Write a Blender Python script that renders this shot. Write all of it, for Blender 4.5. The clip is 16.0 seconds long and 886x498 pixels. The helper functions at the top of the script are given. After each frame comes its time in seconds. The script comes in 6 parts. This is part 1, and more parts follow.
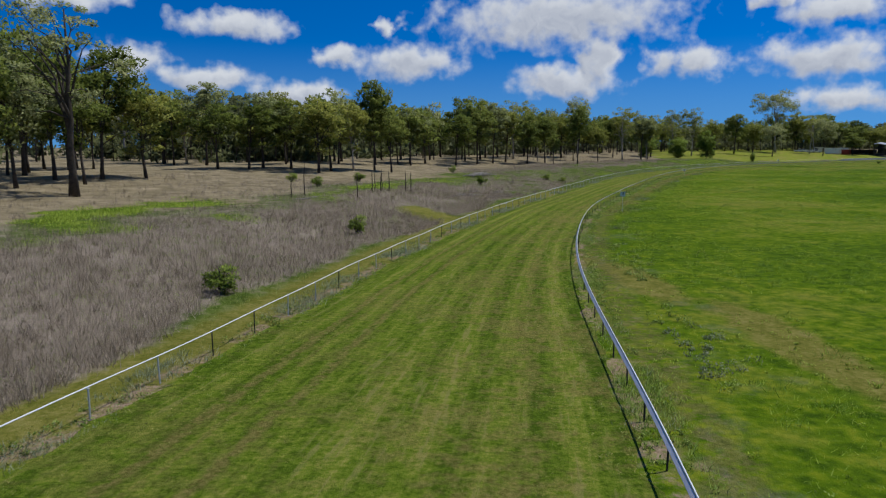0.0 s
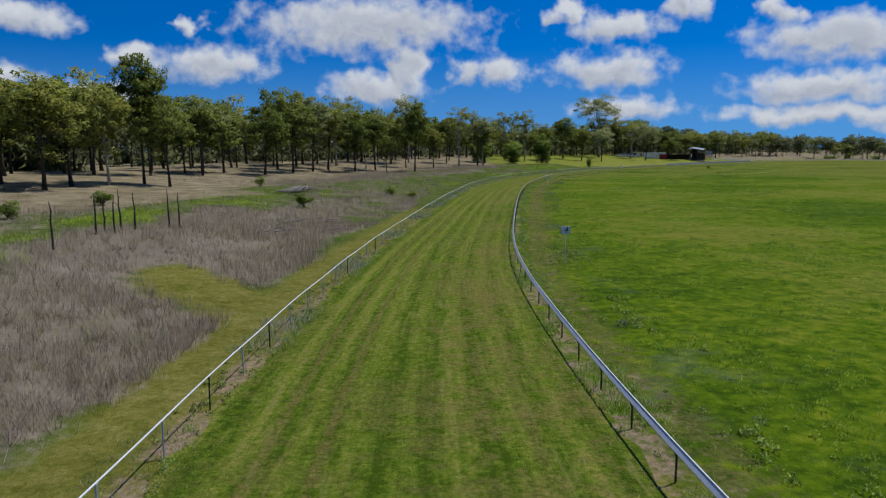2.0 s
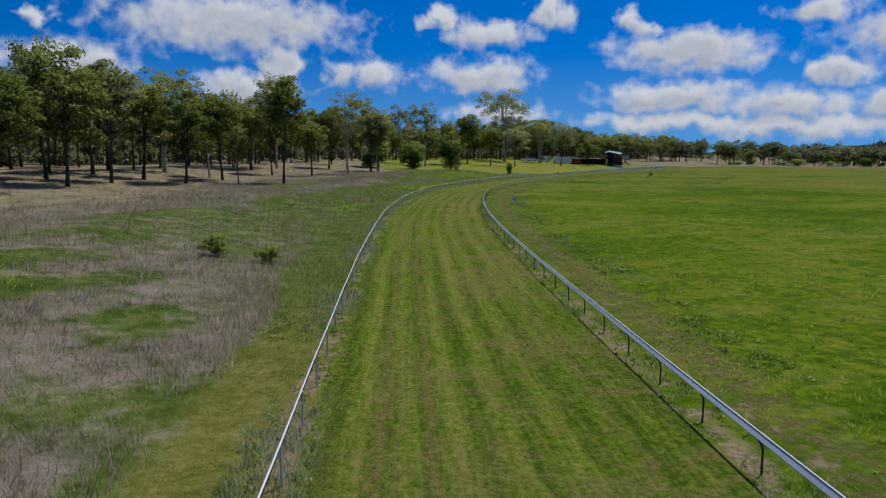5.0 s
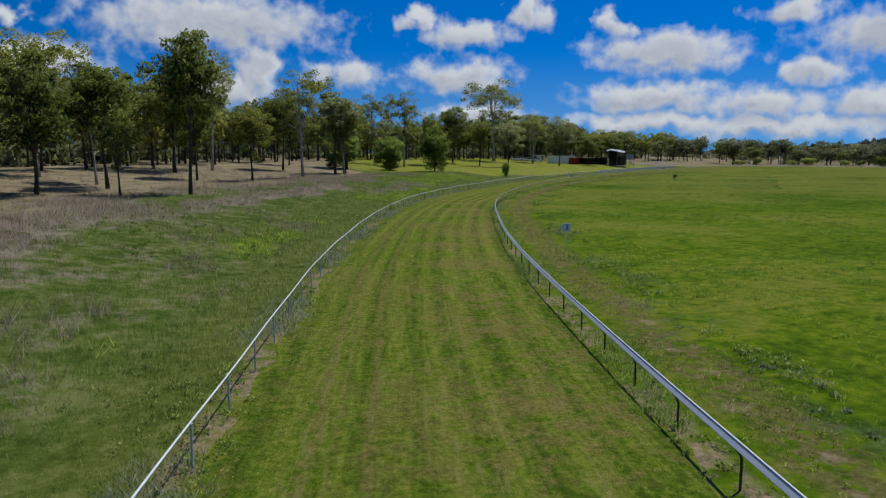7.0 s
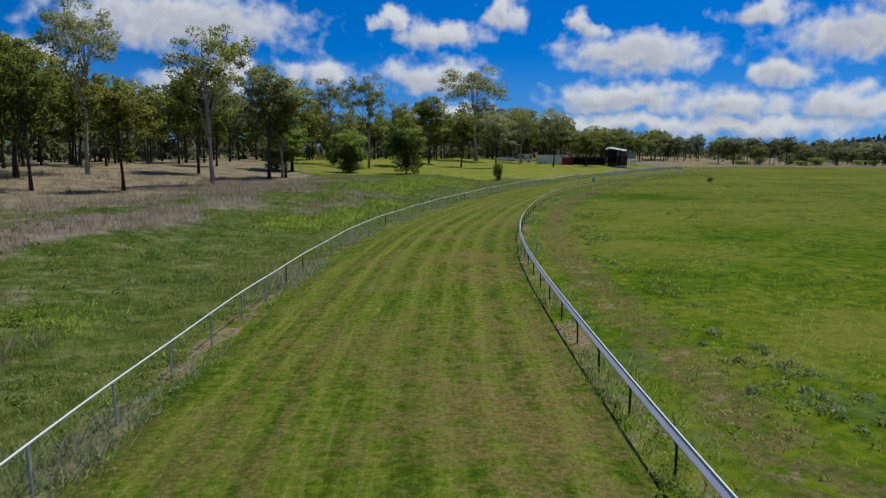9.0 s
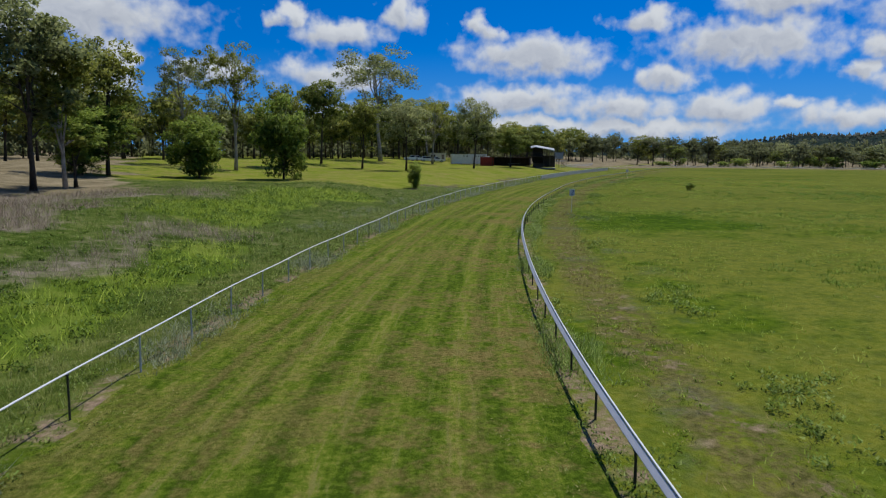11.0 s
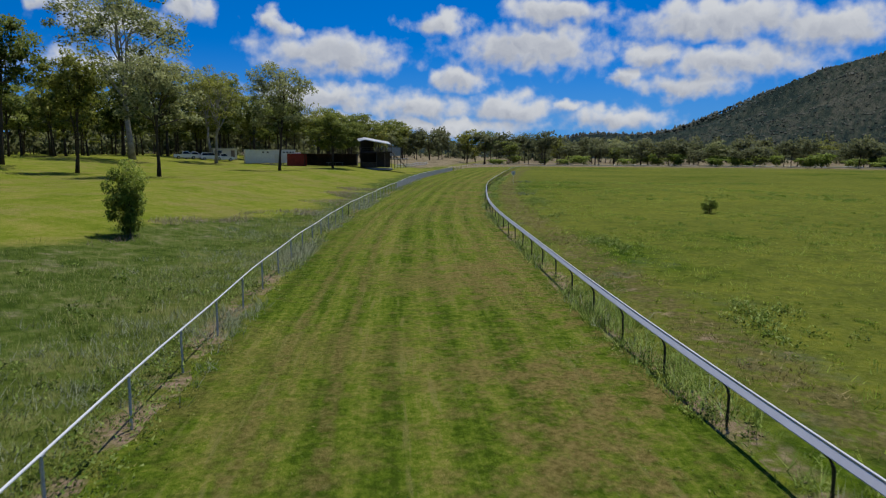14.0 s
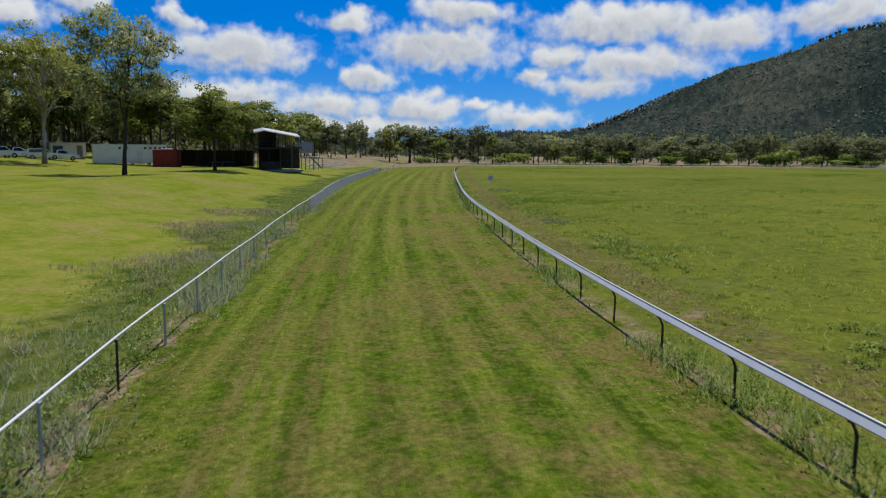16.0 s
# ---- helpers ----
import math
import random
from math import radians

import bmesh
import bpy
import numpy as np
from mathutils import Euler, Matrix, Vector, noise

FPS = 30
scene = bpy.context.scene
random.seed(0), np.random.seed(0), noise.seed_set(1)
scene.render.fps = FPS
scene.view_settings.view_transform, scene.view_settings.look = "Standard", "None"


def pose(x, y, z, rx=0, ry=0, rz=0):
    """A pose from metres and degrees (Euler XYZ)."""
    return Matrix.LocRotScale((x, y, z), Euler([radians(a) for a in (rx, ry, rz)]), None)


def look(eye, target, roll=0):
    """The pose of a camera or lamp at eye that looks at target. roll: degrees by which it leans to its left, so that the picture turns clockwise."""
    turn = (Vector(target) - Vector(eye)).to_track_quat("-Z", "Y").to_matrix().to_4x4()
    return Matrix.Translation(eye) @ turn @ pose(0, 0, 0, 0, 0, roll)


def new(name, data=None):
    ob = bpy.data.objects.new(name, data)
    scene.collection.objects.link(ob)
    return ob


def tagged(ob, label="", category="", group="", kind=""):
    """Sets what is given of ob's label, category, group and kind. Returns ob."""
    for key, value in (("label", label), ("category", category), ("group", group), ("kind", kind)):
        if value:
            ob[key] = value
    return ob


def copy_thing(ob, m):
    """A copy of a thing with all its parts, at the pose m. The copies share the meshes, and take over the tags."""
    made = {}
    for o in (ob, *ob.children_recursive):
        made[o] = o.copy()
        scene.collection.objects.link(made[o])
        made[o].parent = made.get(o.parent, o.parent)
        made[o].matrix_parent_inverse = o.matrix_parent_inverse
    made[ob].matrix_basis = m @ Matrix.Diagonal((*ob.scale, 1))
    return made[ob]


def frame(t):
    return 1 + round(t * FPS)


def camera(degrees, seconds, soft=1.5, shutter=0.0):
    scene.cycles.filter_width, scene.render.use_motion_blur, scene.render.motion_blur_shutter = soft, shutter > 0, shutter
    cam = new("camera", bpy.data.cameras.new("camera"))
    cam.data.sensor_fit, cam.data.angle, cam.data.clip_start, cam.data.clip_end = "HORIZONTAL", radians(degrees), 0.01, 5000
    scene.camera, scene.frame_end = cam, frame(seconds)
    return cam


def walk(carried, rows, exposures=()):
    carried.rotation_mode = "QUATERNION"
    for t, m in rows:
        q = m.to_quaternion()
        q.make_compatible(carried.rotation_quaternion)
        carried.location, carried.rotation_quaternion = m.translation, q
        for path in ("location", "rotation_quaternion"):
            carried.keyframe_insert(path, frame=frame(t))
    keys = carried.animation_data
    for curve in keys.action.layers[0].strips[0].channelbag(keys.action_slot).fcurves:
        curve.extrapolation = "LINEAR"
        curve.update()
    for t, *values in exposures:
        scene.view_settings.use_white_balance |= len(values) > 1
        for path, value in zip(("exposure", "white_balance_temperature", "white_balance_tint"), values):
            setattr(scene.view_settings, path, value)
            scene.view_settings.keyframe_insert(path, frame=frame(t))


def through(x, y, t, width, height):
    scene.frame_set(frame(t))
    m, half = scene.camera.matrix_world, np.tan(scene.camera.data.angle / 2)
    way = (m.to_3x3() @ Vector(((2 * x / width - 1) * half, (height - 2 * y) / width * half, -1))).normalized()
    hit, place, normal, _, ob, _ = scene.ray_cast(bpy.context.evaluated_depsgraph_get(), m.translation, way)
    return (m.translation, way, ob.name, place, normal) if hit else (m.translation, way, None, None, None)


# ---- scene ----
cam = camera(64.76, 16.0, soft=1.2, shutter=0.06)
PATH = [
    (0, pose(0.00, -0.00, 7.68, 81.58, 0.30, -0.00)),
    (0.5, pose(-0.13, 9.50, 7.59, 81.68, 0.23, -4.91)),
    (1, pose(0.10, 19.07, 7.51, 81.76, 0.28, -6.63)),
    (1.5, pose(0.54, 28.77, 7.39, 81.87, 0.31, -11.44)),
    (2, pose(1.35, 38.65, 7.26, 81.95, 0.31, -14.99)),
    (2.5, pose(2.74, 48.68, 7.16, 82.00, 0.18, -18.00)),
    (3, pose(4.57, 58.69, 7.06, 82.06, 0.14, -20.75)),
    (3.5, pose(6.98, 68.67, 6.99, 82.12, 0.09, -21.34)),
    (4, pose(9.65, 78.73, 6.96, 82.13, 0.02, -22.68)),
    (4.5, pose(12.70, 88.75, 6.94, 82.16, -0.13, -23.96)),
    (5, pose(15.74, 98.39, 6.88, 82.18, -0.20, -25.02)),
    (5.5, pose(19.12, 107.41, 6.76, 82.19, -0.20, -25.68)),
    (6, pose(22.83, 116.05, 6.61, 82.19, -0.15, -26.09)),
    (6.5, pose(26.83, 124.56, 6.44, 82.20, -0.10, -26.38)),
    (7, pose(31.12, 133.19, 6.27, 82.21, -0.07, -26.70)),
    (7.5, pose(35.45, 141.98, 6.10, 82.23, 0.01, -26.92)),
    (8, pose(39.96, 150.71, 5.96, 82.22, -0.04, -27.47)),
    (8.5, pose(44.42, 159.63, 5.82, 82.23, -0.04, -27.98)),
    (9, pose(49.00, 168.71, 5.72, 82.24, -0.05, -28.79)),
    (9.5, pose(53.77, 177.79, 5.63, 82.25, -0.07, -30.01)),
    (10, pose(58.76, 186.69, 5.56, 82.25, -0.10, -31.76)),
    (10.5, pose(64.05, 195.21, 5.49, 82.25, -0.13, -34.12)),
    (11, pose(69.39, 203.58, 5.43, 82.24, -0.31, -36.80)),
    (11.5, pose(74.94, 211.76, 5.34, 82.22, -0.20, -39.54)),
    (12, pose(80.79, 219.81, 5.22, 82.21, -0.20, -41.77)),
    (12.5, pose(86.87, 227.90, 5.10, 82.21, -0.20, -44.12)),
    (13, pose(93.21, 235.91, 4.98, 82.20, -0.22, -47.47)),
    (13.5, pose(100.04, 243.78, 4.91, 82.21, -0.23, -49.75)),
    (14, pose(106.84, 251.06, 4.76, 82.19, -0.29, -52.90)),
    (14.5, pose(113.87, 257.86, 4.62, 82.17, -0.23, -55.33)),
    (15, pose(121.27, 264.52, 4.54, 82.13, -0.25, -57.39)),
    (15.5, pose(128.96, 270.91, 4.45, 82.08, -0.19, -58.11)),
    (16, pose(136.74, 277.16, 4.34, 82.10, -0.27, -60.05)),
]
EXPOSURES = [(0, -0.30, 6200, 7), (4.5, -0.38, 6200, 7), (8, -0.34, 6300, 6), (10.5, -0.27, 6300, 6), (13, -0.37, 6350, 7), (14.5, -0.28, 6500, 7), (16, -0.10, 6600, 5)]
walk(cam, PATH, EXPOSURES)

# ---- sky and sun ----
SUN_AZ, SUN_EL = 72.0, 64.0
world = bpy.data.worlds.new("sky")
scene.world = world
world.use_nodes = True
wt = world.node_tree
wt.nodes.clear()


def wnode(kind, **props):
    n = wt.nodes.new(kind)
    for k, val in props.items():
        if k == "operation":
            n.operation = val
        elif k == "data_type":
            n.data_type = val
        elif k == "blend_type":
            n.blend_type = val
        elif k == "noise_dimensions":
            n.noise_dimensions = val
    return n


def wmath(op, a, b=None, c=None):
    n = wnode("ShaderNodeMath", operation=op)
    for i, val in enumerate((a, b, c)):
        if val is None:
            continue
        if isinstance(val, (int, float)):
            n.inputs[i].default_value = val
        else:
            wt.links.new(val, n.inputs[i])
    return n.outputs[0]


sky = wt.nodes.new("ShaderNodeTexSky")
sky.sky_type = "NISHITA"
sky.sun_disc = False
sky.sun_elevation = radians(SUN_EL)
sky.sun_rotation = radians(SUN_AZ)
sky.air_density, sky.dust_density, sky.ozone_density = 1.0, 0.0, 2.0
coord = wt.nodes.new("ShaderNodeTexCoord")
# very clear air: the blue of the upper sky reaches down almost to the horizon
clear = wt.nodes.new("ShaderNodeVectorMath")
clear.operation = "MULTIPLY_ADD"
clear.inputs[1].default_value = (1.0, 1.0, 0.9)
clear.inputs[2].default_value = (0.0, 0.0, 0.16)
wt.links.new(coord.outputs["Generated"], clear.inputs[0])
wt.links.new(clear.outputs[0], sky.inputs["Vector"])
dim = wt.nodes.new("ShaderNodeVectorMath")
dim.operation = "SCALE"
dim.inputs["Scale"].default_value = 0.1
wt.links.new(sky.outputs[0], dim.inputs[0])
rich = wt.nodes.new("ShaderNodeGamma")
rich.inputs["Gamma"].default_value = 1.3
wt.links.new(dim.outputs[0], rich.inputs["Color"])
deep = wt.nodes.new("ShaderNodeVectorMath")
deep.operation = "MULTIPLY"
deep.inputs[1].default_value = (0.12, 7.3, 13.8)
wt.links.new(rich.outputs[0], deep.inputs[0])

xyz = wt.nodes.new("ShaderNodeSeparateXYZ")
wt.links.new(coord.outputs["Generated"], xyz.inputs[0])
az = wmath("MULTIPLY", wmath("ARCTAN2", xyz.outputs[0], xyz.outputs[1]), 57.2958)
el = wmath("MULTIPLY", wmath("ARCSINE", xyz.outputs[2]), 57.2958)
dirs = wt.nodes.new("ShaderNodeCombineXYZ")
wt.links.new(az, dirs.inputs[0])
wt.links.new(el, dirs.inputs[1])
# ragged cloud edges: the direction is pushed about by noise at two sizes
warp = wt.nodes.new("ShaderNodeTexNoise")
warp.inputs["Scale"].default_value = 0.42
warp.inputs["Detail"].default_value = 4.0
warp.inputs["Roughness"].default_value = 0.52
wt.links.new(dirs.outputs[0], warp.inputs["Vector"])
off = wt.nodes.new("ShaderNodeVectorMath")
off.operation = "MULTIPLY_ADD"
wt.links.new(warp.outputs["Color"], off.inputs[0])
off.inputs[1].default_value = (5.2, 2.5, 0.0)
off.inputs[2].default_value = (-2.6, -1.25, 0.0)
moved = wt.nodes.new("ShaderNodeVectorMath")
moved.operation = "ADD"
wt.links.new(dirs.outputs[0], moved.inputs[0])
wt.links.new(off.outputs[0], moved.inputs[1])
lifted = wt.nodes.new("ShaderNodeVectorMath")
lifted.operation = "ADD"
wt.links.new(moved.outputs[0], lifted.inputs[0])
lifted.inputs[1].default_value = (0.5, 0.75, 0.0)

near_cloud = [None, None]


def cloud(a, e, w, h):
    """One cumulus, by its bearing, elevation, width and height in degrees."""
    for k, src in enumerate((moved, lifted)):
        m = wt.nodes.new("ShaderNodeVectorMath")
        m.operation = "MULTIPLY_ADD"
        wt.links.new(src.outputs[0], m.inputs[0])
        m.inputs[1].default_value = (1.75 / w, 1.75 / h, 0)
        m.inputs[2].default_value = (-a * 1.75 / w, -e * 1.75 / h, 0)
        d = wt.nodes.new("ShaderNodeVectorMath")
        d.operation = "LENGTH"
        wt.links.new(m.outputs[0], d.inputs[0])
        near_cloud[k] = d.outputs["Value"] if near_cloud[k] is None else wmath("SMOOTH_MIN", near_cloud[k], d.outputs["Value"], 0.25)


cloud(-27.9, 10.3, 7.4, 1.6), cloud(-16, 9.2, 9.5, 2.1), cloud(-23.8, 6.3, 6, 2.6), cloud(-18, 5.1, 7.4, 2.2)
cloud(-11.5, 4.1, 7, 2.4), cloud(-8.1, 7, 4.4, 1.6), cloud(-4.1, 9.3, 2.4, 1.4), cloud(-2.6, 6.7, 8.8, 3.0)
cloud(9, 9.7, 19, 4.6), cloud(12.3, 6.6, 3.2, 4.0), cloud(9.8, 5.0, 9, 2.8), cloud(19, 6.2, 5.4, 2.6)
cloud(27.8, 6.1, 10, 3.0), cloud(28.5, 9.3, 8.5, 2.2), cloud(24.6, 10.5, 3.4, 1.7), cloud(33.9, 10.8, 4.2, 2.8)
cloud(39.8, 9.8, 2.6, 2.3), cloud(43.9, 7.7, 12, 3.3), cloud(43, 4.4, 13, 2.6), cloud(51, 3.7, 9, 2.6)
cloud(54, 5.9, 5, 2), cloud(52.6, 10.1, 5.6, 2.2), cloud(60, 8.2, 13, 4), cloud(61.7, 10.9, 8.5, 2.4)
cloud(58.6, 3.6, 7.8, 2.9), cloud(62.9, 3.8, 3, 1.5), cloud(66.5, 2.8, 9.5, 2.0), cloud(67.5, 6.1, 3, 1.9)
cloud(69.1, 7.8, 5.6, 1.9), cloud(74, 9.9, 16, 3.0), cloud(75, 6.9, 13, 2.7), cloud(71.9, 5.2, 8.4, 2.3)
cloud(81, 8.8, 10, 3.0), cloud(89, 9.8, 8, 2.8), cloud(43, 2.4, 15, 1.6), cloud(52.4, 2.0, 18, 1.6), cloud(29.6, 3.2, 7.5, 2.2)


def wsmooth(val, lo, hi):
    n = wt.nodes.new("ShaderNodeMapRange")
    n.interpolation_type = "SMOOTHSTEP"
    wt.links.new(val, n.inputs["Value"])
    n.inputs["From Min"].default_value, n.inputs["From Max"].default_value = lo, hi
    return n.outputs[0]


ragged = wt.nodes.new("ShaderNodeTexNoise")
ragged.inputs["Scale"].default_value = 0.8
ragged.inputs["Detail"].default_value = 5.0
ragged.inputs["Roughness"].default_value = 0.46
wt.links.new(dirs.outputs[0], ragged.inputs["Vector"])
body = wmath("ADD", near_cloud[0], wmath("MULTIPLY_ADD", ragged.outputs["Fac"], 1.1, -0.55))
cover = wmath("SUBTRACT", 1.0, wsmooth(body, 0.34, 1.08))
thick = wmath("SUBTRACT", 1.0, wsmooth(near_cloud[1], 0.25, 1.05))
# the same broken cumulus over the rest of the sky
rest = wt.nodes.new("ShaderNodeTexNoise")
rest.inputs["Scale"].default_value = 3.2
rest.inputs["Detail"].default_value = 6.0
wt.links.new(coord.outputs["Generated"], rest.inputs["Vector"])
high = wmath("MULTIPLY", wsmooth(rest.outputs["Fac"], 0.56, 0.66), wmath("MAXIMUM", wsmooth(el, 13.0, 20.0), wmath("MAXIMUM", wsmooth(az, 96.0, 104.0), wmath("SUBTRACT", 1.0, wsmooth(az, -48.0, -38.0)))))
cover = wmath("MAXIMUM", cover, high)
billow = wt.nodes.new("ShaderNodeTexNoise")
billow.inputs["Scale"].default_value = 0.9
billow.inputs["Detail"].default_value = 5.0
wt.links.new(moved.outputs[0], billow.inputs["Vector"])
shade = wmath("MULTIPLY", thick, wmath("MULTIPLY_ADD", billow.outputs["Fac"], 1.3, 0.1))
tone = wt.nodes.new("ShaderNodeMix")
tone.data_type = "RGBA"
wt.links.new(shade, tone.inputs["Factor"])
CLOUD_LIT, CLOUD_SHADE = (7.9, 8.0, 8.5, 1), (4.7, 5.0, 6.0, 1)
tone.inputs["A"].default_value = CLOUD_LIT
tone.inputs["B"].default_value = CLOUD_SHADE
mixed = wt.nodes.new("ShaderNodeMix")
mixed.data_type = "RGBA"
wt.links.new(cover, mixed.inputs["Factor"])
# paler air low over the horizon
low_air = wt.nodes.new("ShaderNodeMix")
low_air.data_type = "RGBA"
wt.links.new(wmath("MULTIPLY", wmath("SUBTRACT", 1.0, wsmooth(el, 0.5, 9.0)), 0.42), low_air.inputs["Factor"])
wt.links.new(deep.outputs[0], low_air.inputs["A"])
low_air.inputs["B"].default_value = (2.6, 4.6, 6.6, 1)
wt.links.new(low_air.outputs["Result"], mixed.inputs["A"])
wt.links.new(tone.outputs["Result"], mixed.inputs["B"])
back = wt.nodes.new("ShaderNodeBackground")
back.inputs["Strength"].default_value = 0.1
wt.links.new(mixed.outputs["Result"], back.inputs["Color"])
out = wt.nodes.new("ShaderNodeOutputWorld")
wt.links.new(back.outputs[0], out.inputs[0])

sun_data = bpy.data.lights.new("sun", "SUN")
sun_data.energy, sun_data.angle, sun_data.color = 4.2, radians(0.55), (1.0, 0.95, 0.86)
sun = new("sun", sun_data)
a, e = radians(SUN_AZ), radians(SUN_EL)
sun.matrix_basis = look((math.sin(a) * math.cos(e) * 400, math.cos(a) * math.cos(e) * 400, math.sin(e) * 400), (0, 0, 0))

# ---- materials ----


class Nodes:
    """A short way to write node trees."""

    def __init__(self, name):
        self.mat = bpy.data.materials.new(name)
        self.mat.use_nodes = True
        self.tree = self.mat.node_tree
        self.bsdf = self.tree.nodes["Principled BSDF"]
        self.end = self.tree.nodes["Material Output"]

    def put(self, kind):
        return self.tree.nodes.new(kind)

    def link(self, a, b):
        self.tree.links.new(a, b)

    def math(self, op, a, b=None, c=None, clamp=False):
        n = self.put("ShaderNodeMath")
        n.operation = op
        n.use_clamp = clamp
        for i, val in enumerate((a, b, c)):
            if val is None:
                continue
            if isinstance(val, (int, float)):
                n.inputs[i].default_value = val
            else:
                self.link(val, n.inputs[i])
        return n.outputs[0]

    def noise(self, scale, detail=4.0, rough=0.55, vector=None, dims="3D"):
        n = self.put("ShaderNodeTexNoise")
        n.noise_dimensions = dims
        n.inputs["Scale"].default_value = scale
        n.inputs["Detail"].default_value = detail
        n.inputs["Roughness"].default_value = rough
        if vector is None:
            g = self.put("ShaderNodeNewGeometry")
            vector = g.outputs["Position"]
        self.link(vector, n.inputs["Vector"])
        return n.outputs["Fac"]

    def ramp(self, fac, *stops):
        n = self.put("ShaderNodeValToRGB")
        el = n.color_ramp.elements
        while len(el) < len(stops):
            el.new(0.5)
        for i, (p, c) in enumerate(stops):
            el[i].position = p
            el[i].color = (*c, 1)
        self.link(fac, n.inputs["Fac"])
        return n.outputs["Color"]

    def step(self, val, lo, hi):
        n = self.put("ShaderNodeMapRange")
        n.interpolation_type = "SMOOTHSTEP"
        self.link(val, n.inputs["Value"])
        n.inputs["From Min"].default_value, n.inputs["From Max"].default_value = lo, hi
        return n.outputs[0]

    def mix(self, fac, a, b, mode="MIX"):
        n = self.put("ShaderNodeMix")
        n.data_type = "RGBA"
        n.blend_type = mode
        for val, socket in ((fac, n.inputs["Factor"]), (a, n.inputs["A"]), (b, n.inputs["B"])):
            if isinstance(val, (int, float)):
                socket.default_value = val
            elif isinstance(val, tuple):
                socket.default_value = (*val, 1)
            else:
                self.link(val, socket)
        return n.outputs["Result"]

    def attr(self, name):
        n = self.put("ShaderNodeAttribute")
        n.attribute_name = name
        return n.outputs["Fac"]

    def bump(self, height, strength=0.4, distance=0.02):
        n = self.put("ShaderNodeBump")
        n.inputs["Strength"].default_value = strength
        n.inputs["Distance"].default_value = distance
        self.link(height, n.inputs["Height"])
        self.link(n.outputs[0], self.bsdf.inputs["Normal"])

    def finish(self, color, rough=0.7, metal=0.0, spec=0.3):
        if isinstance(color, tuple):
            self.bsdf.inputs["Base Color"].default_value = (*color, 1)
        else:
            self.link(color, self.bsdf.inputs["Base Color"])
        self.bsdf.inputs["Roughness"].default_value = rough
        self.bsdf.inputs["Metallic"].default_value = metal
        self.bsdf.inputs["Specular IOR Level"].default_value = spec
        return self.mat


def plain(name, lo, hi, scale=6.0, rough=0.6, metal=0.0, bump=0.2, spec=0.3, fine=60.0):
    """A surface that varies between two colours at two sizes, with a fine relief."""
    n = Nodes(name)
    both = n.math("MULTIPLY_ADD", n.noise(fine, 3), 0.35, n.math("MULTIPLY", n.noise(scale, 5), 0.65))
    if bump:
        n.bump(n.noise(fine, 4), bump, 0.01)
    return n.finish(n.ramp(both, (0.32, lo), (0.68, hi)), rough, metal, spec)


def leafy(name, dark, mid, light, through=0.5, patch=0.25, rough=0.55):
    """Leaves or blades: each one its own tint, some light coming through."""
    n = Nodes(name)
    g = n.put("ShaderNodeNewGeometry")
    o = n.put("ShaderNodeObjectInfo")
    mixv = n.math("MULTIPLY_ADD", g.outputs["Random Per Island"], 0.45, n.math("MULTIPLY", n.noise(patch, 4, 0.6), 0.55))
    mixv = n.math("ADD", mixv, n.math("MULTIPLY_ADD", o.outputs["Random"], 0.24, -0.12))
    col = n.ramp(mixv, (0.26, dark), (0.5, mid), (0.75, light))
    mat = n.finish(col, rough, 0.0, 0.12)
    tr = n.put("ShaderNodeBsdfTranslucent")
    n.link(col, tr.inputs["Color"])
    m = n.put("ShaderNodeMixShader")
    m.inputs[0].default_value = through
    n.link(n.bsdf.outputs[0], m.inputs[1])
    n.link(tr.outputs[0], m.inputs[2])
    n.link(m.outputs[0], n.end.inputs["Surface"])
    return mat


GUM_DARK = leafy("gum_leaves_dark", (0.095, 0.128, 0.022), (0.180, 0.225, 0.042), (0.300, 0.335, 0.078))
GUM_OLIVE = leafy("gum_leaves_olive", (0.165, 0.185, 0.030), (0.285, 0.310, 0.058), (0.430, 0.430, 0.105))
GUM_GREY = leafy("gum_leaves_grey_green", (0.155, 0.185, 0.065), (0.290, 0.325, 0.125), (0.470, 0.485, 0.220))
BUSH_GREEN = leafy("shrub_leaves", (0.100, 0.160, 0.022), (0.220, 0.300, 0.045), (0.380, 0.450, 0.090))
FAR_LEAF = leafy("far_leaves", (0.105, 0.125, 0.055), (0.155, 0.175, 0.076), (0.21, 0.222, 0.10))
CLUMP_GREEN = leafy("clump_grass", (0.075, 0.150, 0.012), (0.158, 0.264, 0.023), (0.317, 0.405, 0.062), 0.3, 0.16)
RAIL_WEED = leafy("rail_weeds", (0.090, 0.156, 0.023), (0.168, 0.254, 0.041), (0.312, 0.374, 0.101), 0.3, 0.4)
TURF_TUFT = leafy("turf_tufts", (0.075, 0.120, 0.012), (0.140, 0.190, 0.026), (0.30, 0.275, 0.085), 0.08, 0.35)
STRAW_STALK = leafy("worn_stalks", (0.143, 0.130, 0.044), (0.286, 0.234, 0.088), (0.494, 0.403, 0.188), 0.2, 0.4)
DRY_GRASS = leafy("dry_seeding_grass", (0.132, 0.109, 0.081), (0.251, 0.209, 0.165), (0.431, 0.365, 0.304), 0.35, 0.12)
WEED_GREEN = leafy("meadow_grass", (0.163, 0.245, 0.021), (0.245, 0.347, 0.033), (0.388, 0.459, 0.078), 0.3, 0.13)
ROUGH_GRASS = leafy("rough_grass", (0.084, 0.128, 0.024), (0.156, 0.216, 0.044), (0.304, 0.320, 0.120), 0.3, 0.10)
